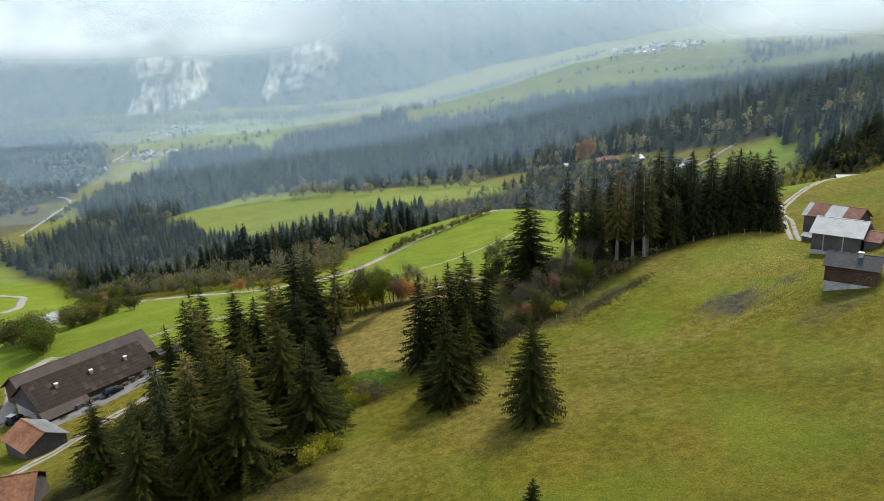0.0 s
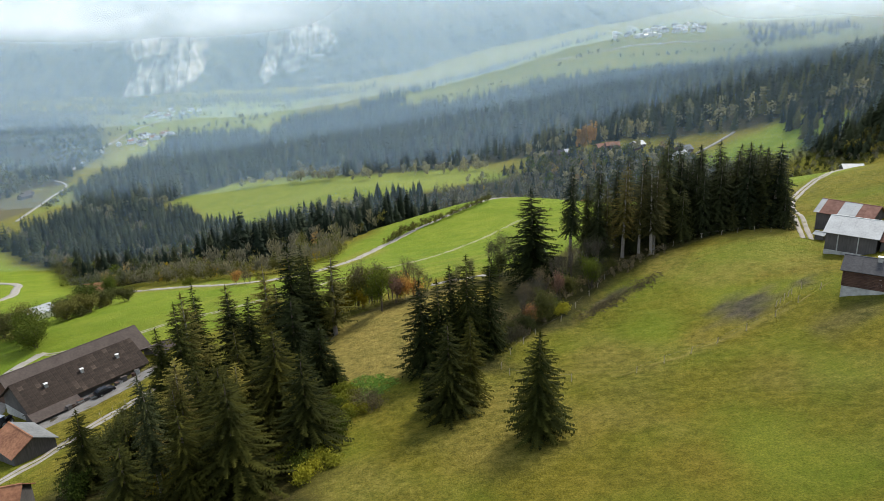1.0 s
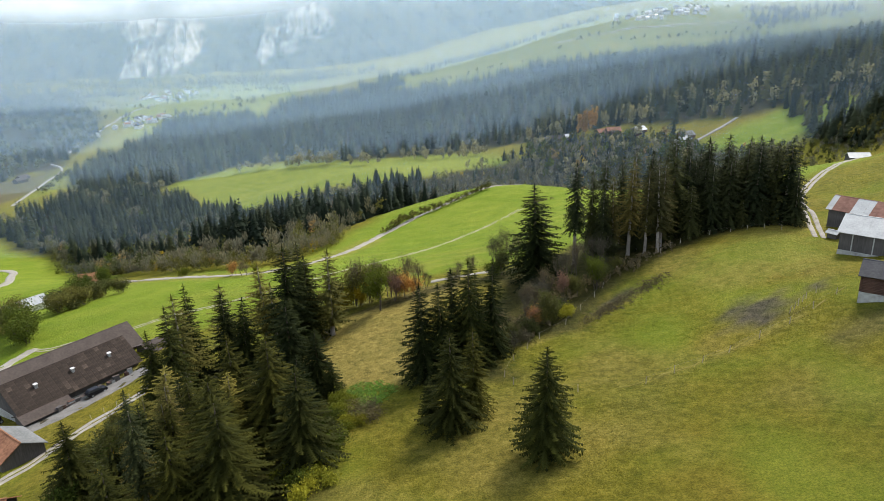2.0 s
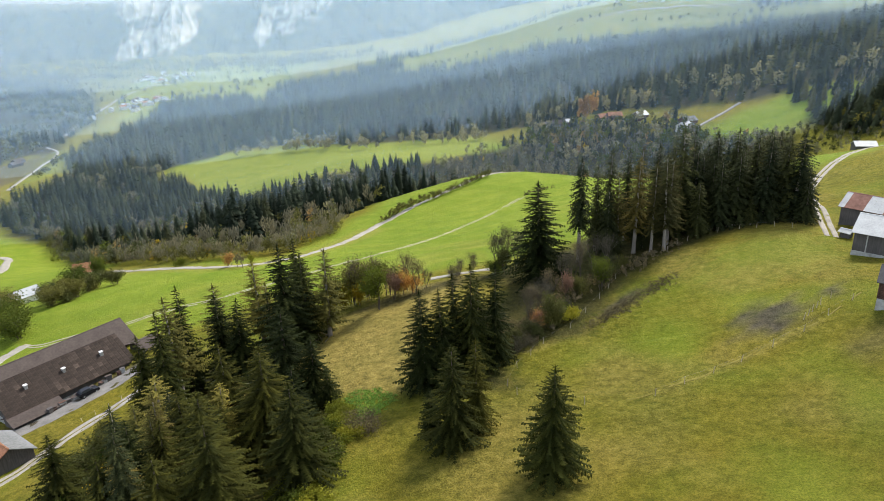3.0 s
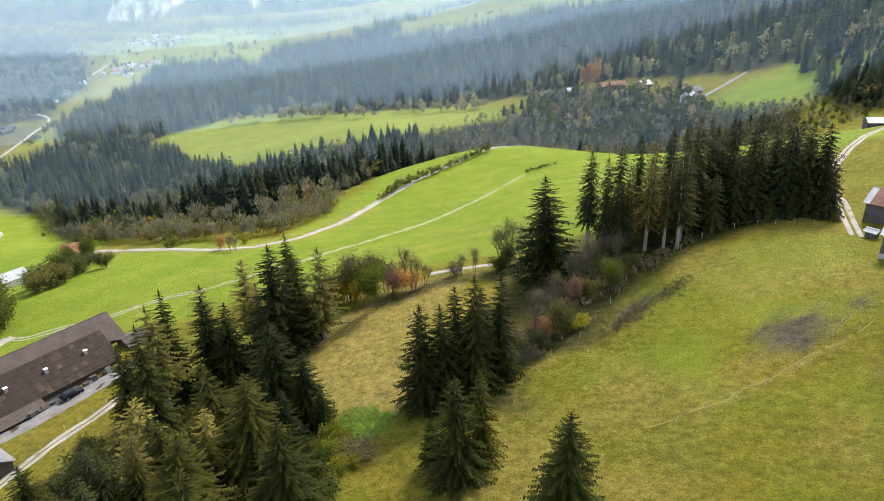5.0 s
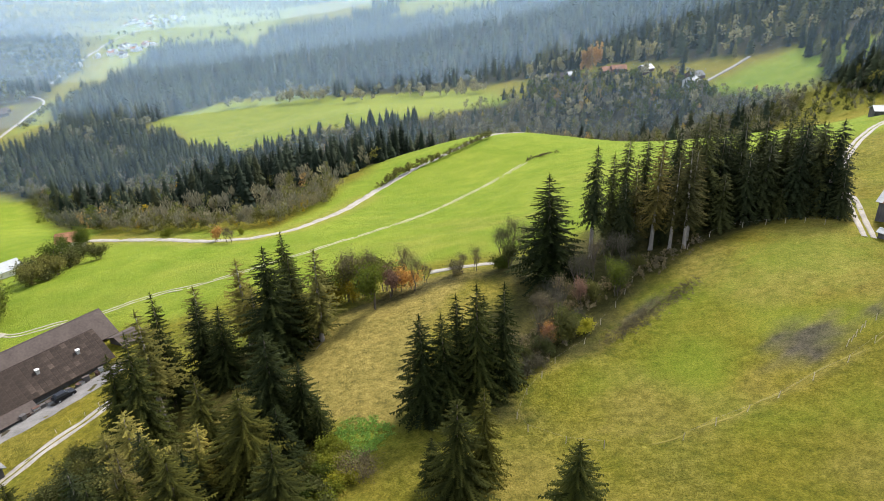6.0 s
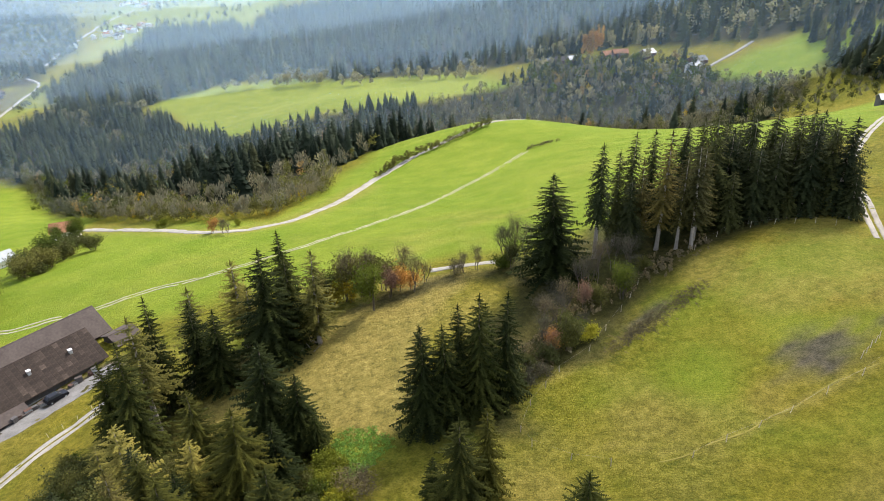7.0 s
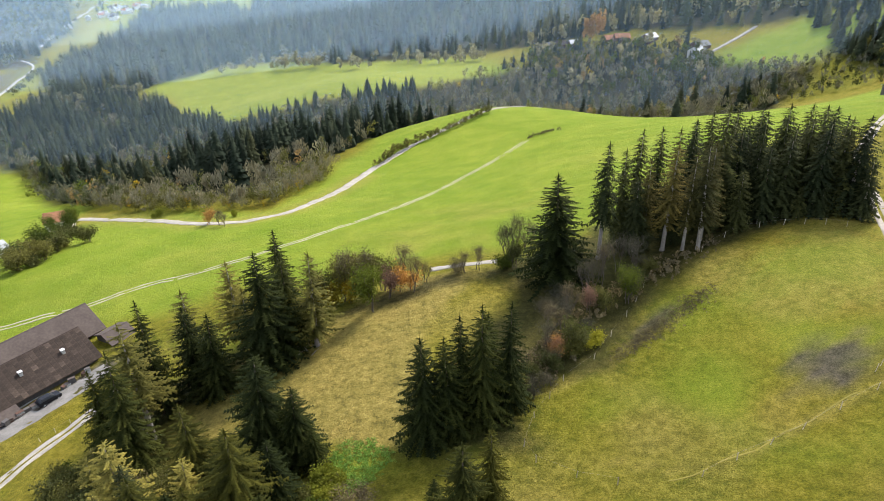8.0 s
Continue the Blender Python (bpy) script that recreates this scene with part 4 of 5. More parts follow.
for px, py in zip(x, y):
    k = R.random()
    if k < 0.5:
        plant(OLIVE_FORMS[1], px, py, R.uniform(11, 15.5), 17, 1.1)
    elif k < 0.75:
        plant(SPRUCE_FORMS[1], px, py, R.uniform(11, 15), 16, 1.1)
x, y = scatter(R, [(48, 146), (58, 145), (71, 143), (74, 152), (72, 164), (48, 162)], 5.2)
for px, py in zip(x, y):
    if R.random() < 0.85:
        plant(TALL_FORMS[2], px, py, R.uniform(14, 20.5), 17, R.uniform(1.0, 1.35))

# ---- broadleaf trees and bushes ----
GREEN_TREE = broadleaf("broadleaf_tree", "round green broadleaf tree beside the meadow", np.random.default_rng(51), 7, LEAF_GREEN, 3400, 0.24, 0.45, spread_by=0.55, stems=2, apart=0.08, stem=0.55)
OLIVE_TREE = broadleaf("broadleaf_tree", "olive broadleaf tree turning autumn brown", np.random.default_rng(52), 7, LEAF_OLIVE, 2800, 0.24, 0.42, spread_by=0.5, stems=3, apart=0.09, stem=0.5)
YELLOW_TREE = broadleaf("broadleaf_tree", "small tree with yellow autumn leaves", np.random.default_rng(53), 5, LEAF_YELLOW, 1500, 0.22, 0.5, spread_by=0.5, stems=2, apart=0.08)
ORANGE_TREE = broadleaf("broadleaf_tree", "small tree with orange autumn leaves", np.random.default_rng(54), 5, LEAF_ORANGE, 1500, 0.22, 0.55, spread_by=0.6, stems=2, apart=0.12)
PINK_TREE = broadleaf("broadleaf_tree", "small tree with rose-brown autumn leaves", np.random.default_rng(55), 6, LEAF_PINK, 1500, 0.2, 0.45, spread_by=0.5, stems=2, apart=0.08)
BARE_TREE = broadleaf("bare_tree", "leafless grey broadleaf tree beside the meadow", np.random.default_rng(56), 7, TWIG, 900, 0.45, 0.35, spread_by=0.5, fork=5, depth=3, broad=0.05, stems=2, apart=0.07)
BUSH = broadleaf("bush", "low green and olive bush beside the wood", np.random.default_rng(57), 3, LEAF_OLIVE, 2200, 0.22, 0.8, stems=4, category="bush", spread_by=0.6, apart=0.2)
GREEN_BUSH = broadleaf("bush", "dense yellow-green bush beside the wood", np.random.default_rng(58), 3, LEAF_GREEN, 2200, 0.22, 0.8, stems=4, category="bush", spread_by=0.6, apart=0.2)
GREY_BUSH = broadleaf("bush", "leafless grey-brown bush on the bank", np.random.default_rng(59), 3.5, TWIG, 1500, 0.5, 0.8, stems=5, fork=6, broad=0.06, category="bush", apart=0.2)
YELLOW_BUSH = broadleaf("bush", "bright yellow-green bush beside the wood", np.random.default_rng(60), 3, LEAF_LIME, 2200, 0.22, 0.8, stems=4, category="bush", spread_by=0.6, apart=0.2)


def set_out(form, tall, places):
    for x, y, h in places:
        plant(form, x, y, h, tall, R.uniform(0.7, 0.95) if h > 0.95 * tall else R.uniform(0.9, 1.25))


set_out(GREEN_TREE, 7, [(-13.4, 135.0, 9.5), (4.6, 101.0, 7.5), (28.2, 122.4, 6.0), (-142, 256, 8), (-134, 250, 9), (-138, 262, 9)])
set_out(OLIVE_TREE, 7, [(-20, 143.5, 11.0), (-17, 145, 10.0), (-23.5, 142, 9.5), (-12, 143, 9.0), (17.9, 112.0, 6.6), (-50.5, 96, 7.5), (-46, 93, 6.5), (-54, 101, 7), (-16, 142, 6), (29, 124, 6), (12.5, 141.5, 7)])
set_out(YELLOW_TREE, 5, [(-21.5, 141, 7.5), (-18, 140.5, 6.5), (-24.5, 140, 7.5), (-33, 70, 7), (-45, 84, 6), (-10, 142.5, 5)])
set_out(ORANGE_TREE, 5, [(-75.5, 230.0, 7.0), (-8.8, 141.0, 7.5), (-24, 144, 5), (-39.5, 93.0, 4.5), (15.0, 113.0, 4.0)])
set_out(PINK_TREE, 6, [(21.7, 122.0, 6.5), (-10.5, 139.0, 8.0), (15, 112, 4)])
set_out(BARE_TREE, 7, [(-6.1, 139.9, 8.8), (6.2, 143.3, 6.0), (11.0, 143.5, 10.0), (13.5, 145, 10.5), (15.5, 143.5, 9.5), (-18.5, 142.5, 12.0), (-15.0, 143.0, 10.5), (-8.0, 143.5, 9.5), (15, 117, 6.5), (18.5, 121, 7.5), (22, 126.5, 8.0), (25.5, 130, 9.0), (14, 113, 6.0), (31, 131, 8.5), (-4, 142, 5), (-71.0, 227.0, 6.0), (-69.0, 225.0, 5.0), (3.5, 143.5, 5.0), (9, 108, 6), (17, 118, 6), (24, 128, 7), (29, 133, 8)])
set_out(BUSH, 3, [(17.7, 111.5, 4.2), (14, 109, 3), (11, 107, 3), (9, 105, 3), (24, 123, 4), (31, 128, 3.5), (34, 131, 3), (-16, 84, 3.2), (-15, 80, 2.6), (-17.5, 88, 3.2), (-18, 78, 3.2)])
set_out(GREEN_BUSH, 3, [(18.6, 112.5, 3.6), (-16.0, 86, 3.0), (-17, 82, 3.2), (-14.6, 78, 2.6), (-18, 72, 3), (-41, 78, 4), (-47, 88, 4), (-52, 96, 4), (-50, 80, 4), (-55, 104, 4), (11, 143, 3.5)])
set_out(GREY_BUSH, 3.5, [(12.5, 106, 2.6), (10.5, 103.5, 2.6), (13.5, 110, 2.8), (20, 117, 2.4), (33, 134, 2.4), (-11.2, 88.0, 3.2), (-41, 97, 4.5), (2.5, 144.5, 3), (19, 126, 3.0), (15, 124, 2.8)])
set_out(YELLOW_BUSH, 3, [(-16.3, 91.5, 3.6), (-14.8, 91.8, 3.0), (-15.5, 88, 3.0), (-43.5, 91.5, 3.0), (-14.5, 90, 2.4), (-17.5, 79.5, 2.8), (-13.6, 85.5, 2.6), (-14.8, 82.5, 2.6), (-16.0, 76.0, 2.6), (-15.6, 72.5, 2.6), (-17.0, 69.0, 2.8), (-19.5, 75.0, 3.0), (-70, 240, 3), (-104, 258, 4), (21, 113.5, 2.5)])
# the belt of broad trees along the foot of the farm meadow
for x, y, h, form in [(-128, 222, 11, GREEN_TREE), (-114, 172, 9, GREEN_TREE), (-124, 182, 11, GREEN_TREE), (-118, 176, 10, GREEN_TREE), (-120, 212, 11, OLIVE_TREE), (-130, 214, 11, OLIVE_TREE), (-116, 230, 9, OLIVE_TREE),
                      (-138, 205, 11, OLIVE_TREE), (-131, 190, 12, OLIVE_TREE), (-140, 196, 12, OLIVE_TREE), (-124, 204, 10, OLIVE_TREE), (-128, 240, 9, OLIVE_TREE), (-122, 222, 10, OLIVE_TREE)]:
    plant(form, x, y, h, 7, R.uniform(1.15, 1.45)).location.z -= 0.16 * h
for x, y, h in [(-126, 217, 4), (-121, 207, 4.5), (-133, 198, 5), (-127, 186, 4.5), (-120, 180, 4), (-124, 229, 4), (-134, 248, 4), (-140, 259, 4)]:
    plant(BUSH, x, y, h, 3, 1.3)
# mixed broadleaf growth on the slope above the farm track
x, y = scatter(R, [(-50, 84), (-38, 78), (-36, 96), (-44, 100), (-54, 106), (-57, 98)], 4.0)
for px, py in zip(x, y):
    form, tall, low, high = ((OLIVE_TREE, 7, 4, 7), (BARE_TREE, 7, 4, 7), (BUSH, 3, 2.5, 4.5), (BUSH, 3, 2.5, 4.5), (GREEN_BUSH, 3, 2.5, 4.5), (OLIVE_TREE, 7, 3, 5))[int(R.integers(0, 6))]
    plant(form, px, py, R.uniform(low, high), tall, R.uniform(0.95, 1.3))
for form in SPRUCE_FORMS + TALL_FORMS + OLIVE_FORMS + LARCH_FORMS + PALE_FORMS + BROWN_FORMS + [GREEN_TREE, OLIVE_TREE, YELLOW_TREE, ORANGE_TREE, PINK_TREE, BARE_TREE, BUSH, GREEN_BUSH, GREY_BUSH, YELLOW_BUSH]:
    # the first of each kind stands in the wood above the farm
    stand(form, -28 - R.uniform(0, 14), 66 + R.uniform(0, 24), R.uniform(0, 360), 0.75)

# ---- woods ----
W = np.random.default_rng(5)
MID_FORMS = crown_forms(100, 12, 0.21, 16, 6)
FAR_FORMS = crown_forms(120, 8, 0.21, 10, 6, False)
TINY_FORMS = crown_forms(140, 8, 0.22, 7, 5, False)
x, y = scatter(W, RAVINE_WOOD, 7.4)
lane_edge = spread(x, y, [(-192, 352), (-160, 314), (-120, 281), (-93, 262), (-62, 250), (-54, 272), (-50, 308), (-32, 367)])
east = x > -10
pick = (lane_edge > np.where(y < 335, 34, 8)) & (rough(x, y, 40, 1.0) > -0.36) & ~(east & (W.random(len(x)) < 0.86)) & ~((x < -150) & (y < 500) & (W.random(len(x)) < 0.6))
north = spread(x, y, [(45, 610), (-31, 575), (-73, 557), (-113, 540), (-146, 535), (-166, 545), (-205, 600)]) < 45
north |= spread(x, y, [(45, 610), (110, 620), (185, 560), (215, 520), (250, 470)]) < 55
tone = W.random(len(x)) + 0.55 * rough(x, y, 34, 3.0)
for lo, hi, mat, label in ((-9, 0.4, WOOD_DARK, "dense dark spruce wood in the ravine"), (0.4, 0.95, FAR_SPRUCE, "green spruces in the ravine wood"), (0.95, 9, WOOD_OLIVE, "olive spruces and larches in the ravine wood")):
    for rows, forms in ((y < 425 + 0.25 * np.abs(x), MID_FORMS), (y >= 425 + 0.25 * np.abs(x), FAR_FORMS)):
        m = pick & ~north & (tone >= lo) & (tone < hi) & rows
        wood("conifer_wood", label, W, x[m], y[m], 12, 25, mat, forms)
wood("conifer_wood", "low spruces along the edge of the meadow", W, x[pick & north], y[pick & north], 10, 16, FAR_SPRUCE, MID_FORMS)
k = W.random(len(x))
for lo, hi, mat, label in ((0.0, 0.45, GREY_TWIG, "bare grey-brown thicket along the wood"), (0.45, 0.60, LEAF_PALE, "pale autumn trees along the wood"), (0.60, 0.90, LEAF_OLIVE, "olive broadleaf thicket along the wood"), (0.90, 0.915, LEAF_YELLOW, "yellow autumn trees in the ravine wood"),
                           (0.915, 0.93, LEAF_TAN, "orange autumn trees in the ravine wood"), (0.93, 1.0, LEAF_GREEN, "green broadleaf trees in the ravine wood")):
    m = ~pick & (k >= lo) & (k < hi)
    thicket("thicket", label, W, x[m], y[m], 7, 12, mat, 95, 1.2 if mat is GREY_TWIG else 0.6, 0.13 if mat is GREY_TWIG else 0.36)
x, y = scatter(W, HILL_WOOD, 12.4)
k = W.random(len(x))
tone = k + 0.16 * rough(x, y, 120, 3.0)
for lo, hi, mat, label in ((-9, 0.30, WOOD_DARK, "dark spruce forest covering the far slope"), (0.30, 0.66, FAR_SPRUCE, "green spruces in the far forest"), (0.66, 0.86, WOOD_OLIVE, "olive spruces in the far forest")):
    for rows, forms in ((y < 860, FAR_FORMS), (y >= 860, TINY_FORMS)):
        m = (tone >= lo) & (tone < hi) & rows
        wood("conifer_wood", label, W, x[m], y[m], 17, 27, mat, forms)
wood("conifer_wood", "yellowing larches in the far forest", W, x[(k > 0.86) & (k < 0.92)], y[(k > 0.86) & (k < 0.92)], 17, 25, LARCH, FAR_FORMS, 0.8)
thicket("thicket", "yellow-brown trees among the far spruces", W, x[k > 0.965], y[k > 0.965], 12, 18, LEAF_OLIVE, 40, 1.6)
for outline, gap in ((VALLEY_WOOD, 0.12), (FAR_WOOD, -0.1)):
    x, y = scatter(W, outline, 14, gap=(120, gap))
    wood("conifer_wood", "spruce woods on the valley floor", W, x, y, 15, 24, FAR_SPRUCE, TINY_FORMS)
    x, y = scatter(W, outline, 16, gap=(150, -0.22, 3.0))
    thicket("thicket", "brown and ochre trees on the valley floor", W, x[::2], y[::2], 9, 15, LEAF_OLIVE, 30, 1.8)
    thicket("thicket", "pale autumn trees on the valley floor", W, x[1::2], y[1::2], 9, 15, LEAF_PALE, 30, 1.8)
# hedgerow and scattered trees on the valley fields
x, y = scatter(W, [(-380, 1440), (-364, 1640), (-511, 2900), (-1600, 3200), (-2200, 2400), (-1000, 2000), (-760, 1400), (-560, 1140)], 26, gap=(90, 0.12, 6.0))
wood("conifer_wood", "scattered spruce copses on the valley floor", W, x[::2], y[::2], 12, 20, FAR_SPRUCE, TINY_FORMS)
thicket("thicket", "scattered ochre trees on the valley floor", W, x[1::2], y[1::2], 8, 13, LEAF_OLIVE, 30, 1.8)
# trees along the crest of the village slope and the top of the far meadow
x, y = scatter(W, [(-150, 1700), (210, 1930), (480, 1900), (470, 1960), (200, 2010), (-160, 1780)], 15)
wood("conifer_wood", "spruces along the crest of the village slope", W, x, y, 14, 24, FAR_SPRUCE, FAR_FORMS)
x, y = scatter(W, [(690, 1480), (900, 1420), (1000, 1700), (760, 1720)], 14, gap=(80, -0.1))
wood("conifer_wood", "spruce copses below the village", W, x, y, 14, 22, FAR_SPRUCE, FAR_FORMS)
x, y = scatter(W, [(-260, 800), (-170, 790), (-110, 745), (50, 690), (60, 735), (-54, 775), (-190, 850)], 11, gap=(40, 0.0, 2.0))
thicket("thicket", "pale autumn trees along the far meadow", W, x, y, 11, 18, LEAF_PALE, 110, 1.0)
x, y = scatter(W, [(60, 615), (110, 600), (190, 545), (215, 560), (190, 600), (110, 650), (60, 665)], 8.5, gap=(30, -0.35, 2.0))
thicket("thicket", "autumn trees round the far hamlet", W, x, y, 6, 10, LEAF_OLIVE, 80, 1.1)
wood("conifer_wood", "spruces round the far hamlet", W, x[::4], y[::4], 8, 13, FAR_SPRUCE, MID_FORMS)
thicket("thicket", "tall orange larches in the far hamlet", W, np.array([138.0, 141.0, 143.0, 148.0, 150.5]), np.array([640.0, 641.0, 640.0, 638.0, 639.0]), 27, 33, LARCH_ORANGE, 420, 0.34, 0.4, 0.12)
# the hedge across the green field
t = np.linspace(0, 1, 90)
hx, hy = np.interp(t, [0, 0.2, 0.4, 0.6, 0.8, 1], [-27, -19.5, -9, 3, 16, 28]) + W.normal(0, 0.8, 90), np.interp(t, [0, 0.2, 0.4, 0.6, 0.8, 1], [304, 320, 333, 342, 353, 367]) + W.normal(0, 0.8, 90)
thicket("hedge", "olive and ochre hedge across the green field", W, hx, hy, 2.2, 5.5, LEAF_OLIVE, 90, 1.0, slim=0.42)
x, y = scatter(W, EAST_WOOD, 6.5)
k = W.random(len(x))
wood("conifer_wood", "dark spruce wood behind the hay barn", W, x[k < 0.6], y[k < 0.6], 16, 23, FAR_SPRUCE, MID_FORMS)
wood("conifer_wood", "green spruces behind the hay barn", W, x[(k > 0.6) & (k < 0.85)], y[(k > 0.6) & (k < 0.85)], 16, 24, FAR_SPRUCE, MID_FORMS)
thicket("thicket", "bare and ochre trees behind the hay barn", W, x[k > 0.85], y[k > 0.85], 8, 13, LEAF_OLIVE, 90, 0.8)
# yellow trees where the ravine wood ends, a hedgerow on the valley meadow, and belts below the cliffs
t = W.random(60)
thicket("thicket", "yellow and orange trees along the upper wood", W, np.interp(t, [0, 0.5, 1], [-417, -371, -320]) + W.normal(0, 9, 60), np.interp(t, [0, 0.5, 1], [719, 735, 757]) + W.normal(0, 9, 60), 9, 14, LEAF_PALE, 70, 1.1)
t = W.random(70)
thicket("hedgerow", "line of small trees across the valley meadow", W, -470 - 60 * t + W.normal(0, 3, 70), 775 + 170 * t + W.normal(0, 5, 70), 4, 8, LEAF_OLIVE, 40, 1.4)
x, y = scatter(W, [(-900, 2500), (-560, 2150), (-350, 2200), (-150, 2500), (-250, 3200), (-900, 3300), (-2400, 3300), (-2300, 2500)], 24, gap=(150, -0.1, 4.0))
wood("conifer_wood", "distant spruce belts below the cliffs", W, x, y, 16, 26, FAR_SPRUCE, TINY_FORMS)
x, y = scatter(W, [(-160, 1500), (-100, 1480), (-60, 1620), (-110, 1700), (-190, 1690)], 13)
wood("conifer_wood", "spruce copse on the spur", W, x, y, 18, 26, FAR_SPRUCE, FAR_FORMS)
x, y = scatter(W, [(110, 735), (190, 660), (255, 568), (345, 525), (420, 520), (330, 640), (230, 740)], 21, gap=(45, -0.1, 7.0))
thicket("thicket", "pale ochre trees at the foot of the far forest", W, x, y, 12, 19, LEAF_PALE, 70, 1.0)
t = W.random(40)
thicket("hedge", "low dark hedge at the end of the wheel track", W, 39 + 16 * t, 308.5 + 8.5 * t + W.normal(0, 0.5, 40), 0.8, 1.6, HEATH, 50, 1.6)

# mixed growth between the ravine and the hamlet, and grey shrubs before the east wood
x, y = scatter(W, [(79, 608), (102, 549), (139, 523), (174, 504), (192, 500), (205, 505), (213, 540), (200, 572), (163, 608), (125, 648), (95, 676)], 6.5)
k = W.random(len(x))
wood("conifer_wood", "spruces on the slope below the hamlet", W, x[k < 0.24], y[k < 0.24], 10, 17, FAR_SPRUCE, MID_FORMS)
for lo, hi, mat, label in ((0.24, 0.50, LEAF_OLIVE, "olive broadleaf trees below the hamlet"), (0.50, 0.72, GREY_TWIG, "bare grey trees below the hamlet"), (0.72, 0.86, LEAF_PALE, "pale ochre trees below the hamlet"), (0.86, 0.97, LEAF_GREEN, "green trees below the hamlet"), (0.97, 1.0, LEAF_TAN, "tan autumn trees below the hamlet")):
    m = (k >= lo) & (k < hi)
    thicket("thicket", label, W, x[m], y[m], 8, 13, mat, 110, 1.2, 0.1 if mat is GREY_TWIG else 0.36)
x, y = scatter(W, [(196, 502), (198, 455), (214, 418), (250, 402), (300, 388), (350, 385), (340, 412), (290, 440), (272, 470), (238, 492), (216, 514)], 5.5)
thicket("thicket", "grey-olive shrubs beside the pasture", W, x[::2], y[::2], 4, 9, LEAF_OLIVE, 90, 0.9)
thicket("thicket", "bare grey shrubs beside the pasture", W, x[1::2], y[1::2], 4, 8, GREY_TWIG, 90, 1.5, 0.09)
x, y = scatter(W, [(95, 706), (130, 700), (170, 668), (200, 630), (215, 640), (180, 700), (130, 735), (95, 730)], 9)
thicket("thicket", "pale tall trees behind the hamlet", W, x[::2], y[::2], 13, 20, LEAF_PALE, 110, 1.0, 0.35, 0.2)
wood("conifer_wood", "spruces behind the hamlet", W, x[1::2], y[1::2], 12, 20, FAR_SPRUCE, MID_FORMS)
# trees and hedge lines on the village slope
for line, n in (([(0, 1500), (150, 1520), (330, 1600), (470, 1720)], 40), ([(420, 1500), (560, 1480), (720, 1420)], 36), ([(640, 1780), (760, 1700), (900, 1640)], 40), ([(250, 1800), (400, 1850), (480, 1880)], 30)):
    t = W.random(n)
    f = np.linspace(0, 1, len(line))
    thicket("hedgerow", "broken line of trees on the village slope", W, np.interp(t, f, [p[0] for p in line]) + W.normal(0, 9, n), np.interp(t, f, [p[1] for p in line]) + W.normal(0, 9, n), 6, 14, LEAF_OLIVE, 40, 1.5)
x, y = scatter(W, [(470, 1850), (690, 1720), (700, 1690), (480, 1800)], 26)
thicket("thicket", "trees between the village houses", W, x, y, 8, 14, LEAF_OLIVE, 40, 1.5)
# low shrubs along the lane side of the ravine wood
n = 260
t = W.random(n)
line = RAVINE_WOOD[1:7]
f = np.linspace(0, 1, len(line))
hx, hy = np.interp(t, f, [p[0] for p in line]) + W.normal(0, 3.5, n), np.interp(t, f, [p[1] for p in line]) + np.abs(W.normal(0, 7, n)) - 3
thicket("thicket", "bare grey shrubs beside the gravel lane", W, hx[:120], hy[:120], 5, 9, GREY_TWIG, 150, 0.9, 0.13, 0.36)
thicket("thicket", "olive shrubs beside the gravel lane", W, hx[120:250], hy[120:250], 4, 8, LEAF_OLIVE, 110, 0.7, 0.36, 0.36)
thicket("thicket", "yellow shrubs beside the gravel lane", W, hx[250:], hy[250:], 4, 6, LEAF_YELLOW, 110, 0.6, 0.36, 0.36)
# broadleaf skirt along the meadow side of the ravine wood
n = 170
t = W.random(n)
line = [(-330, 508), (-300, 486), (-276, 466), (-238, 412), (-194, 356), (-164, 320), (-140, 296)]
f = np.linspace(0, 1, len(line))
hx, hy = np.interp(t, f, [p[0] for p in line]) + W.normal(0, 5, n), np.interp(t, f, [p[1] for p in line]) + np.abs(W.normal(0, 8, n)) - 4
for lo, hi, mat, label in ((0, 50, GREY_TWIG, "bare grey trees at the foot of the ravine wood"), (50, 115, LEAF_OLIVE, "olive trees at the foot of the ravine wood"), (115, 150, LEAF_PALE, "pale trees at the foot of the ravine wood"), (150, 162, LEAF_GREEN, "green trees at the foot of the ravine wood"), (162, 170, LEAF_TAN, "tan trees at the foot of the ravine wood")):
    thicket("thicket", label, W, hx[lo:hi], hy[lo:hi], 6, 12, mat, 130, 0.9 if mat is GREY_TWIG else 0.6, 0.13 if mat is GREY_TWIG else 0.36, 0.34)
# dark wood between the small field and the far slope
x, y = scatter(W, [(280, 484), (330, 488), (425, 470), (440, 500), (345, 530), (300, 560), (280, 545), (274, 510)], 8.5)
k = W.random(len(x))
wood("conifer_wood", "spruces beside the small sloping field", W, x[k < 0.5], y[k < 0.5], 14, 20, FAR_SPRUCE, MID_FORMS)
wood("conifer_wood", "olive conifers beside the small sloping field", W, x[(k >= 0.5) & (k < 0.75)], y[(k >= 0.5) & (k < 0.75)], 12, 18, WOOD_OLIVE, MID_FORMS)
thicket("thicket", "grey and ochre trees beside the small sloping field", W, x[k >= 0.75], y[k >= 0.75], 8, 14, GREY_TWIG, 100, 0.9, 0.13)

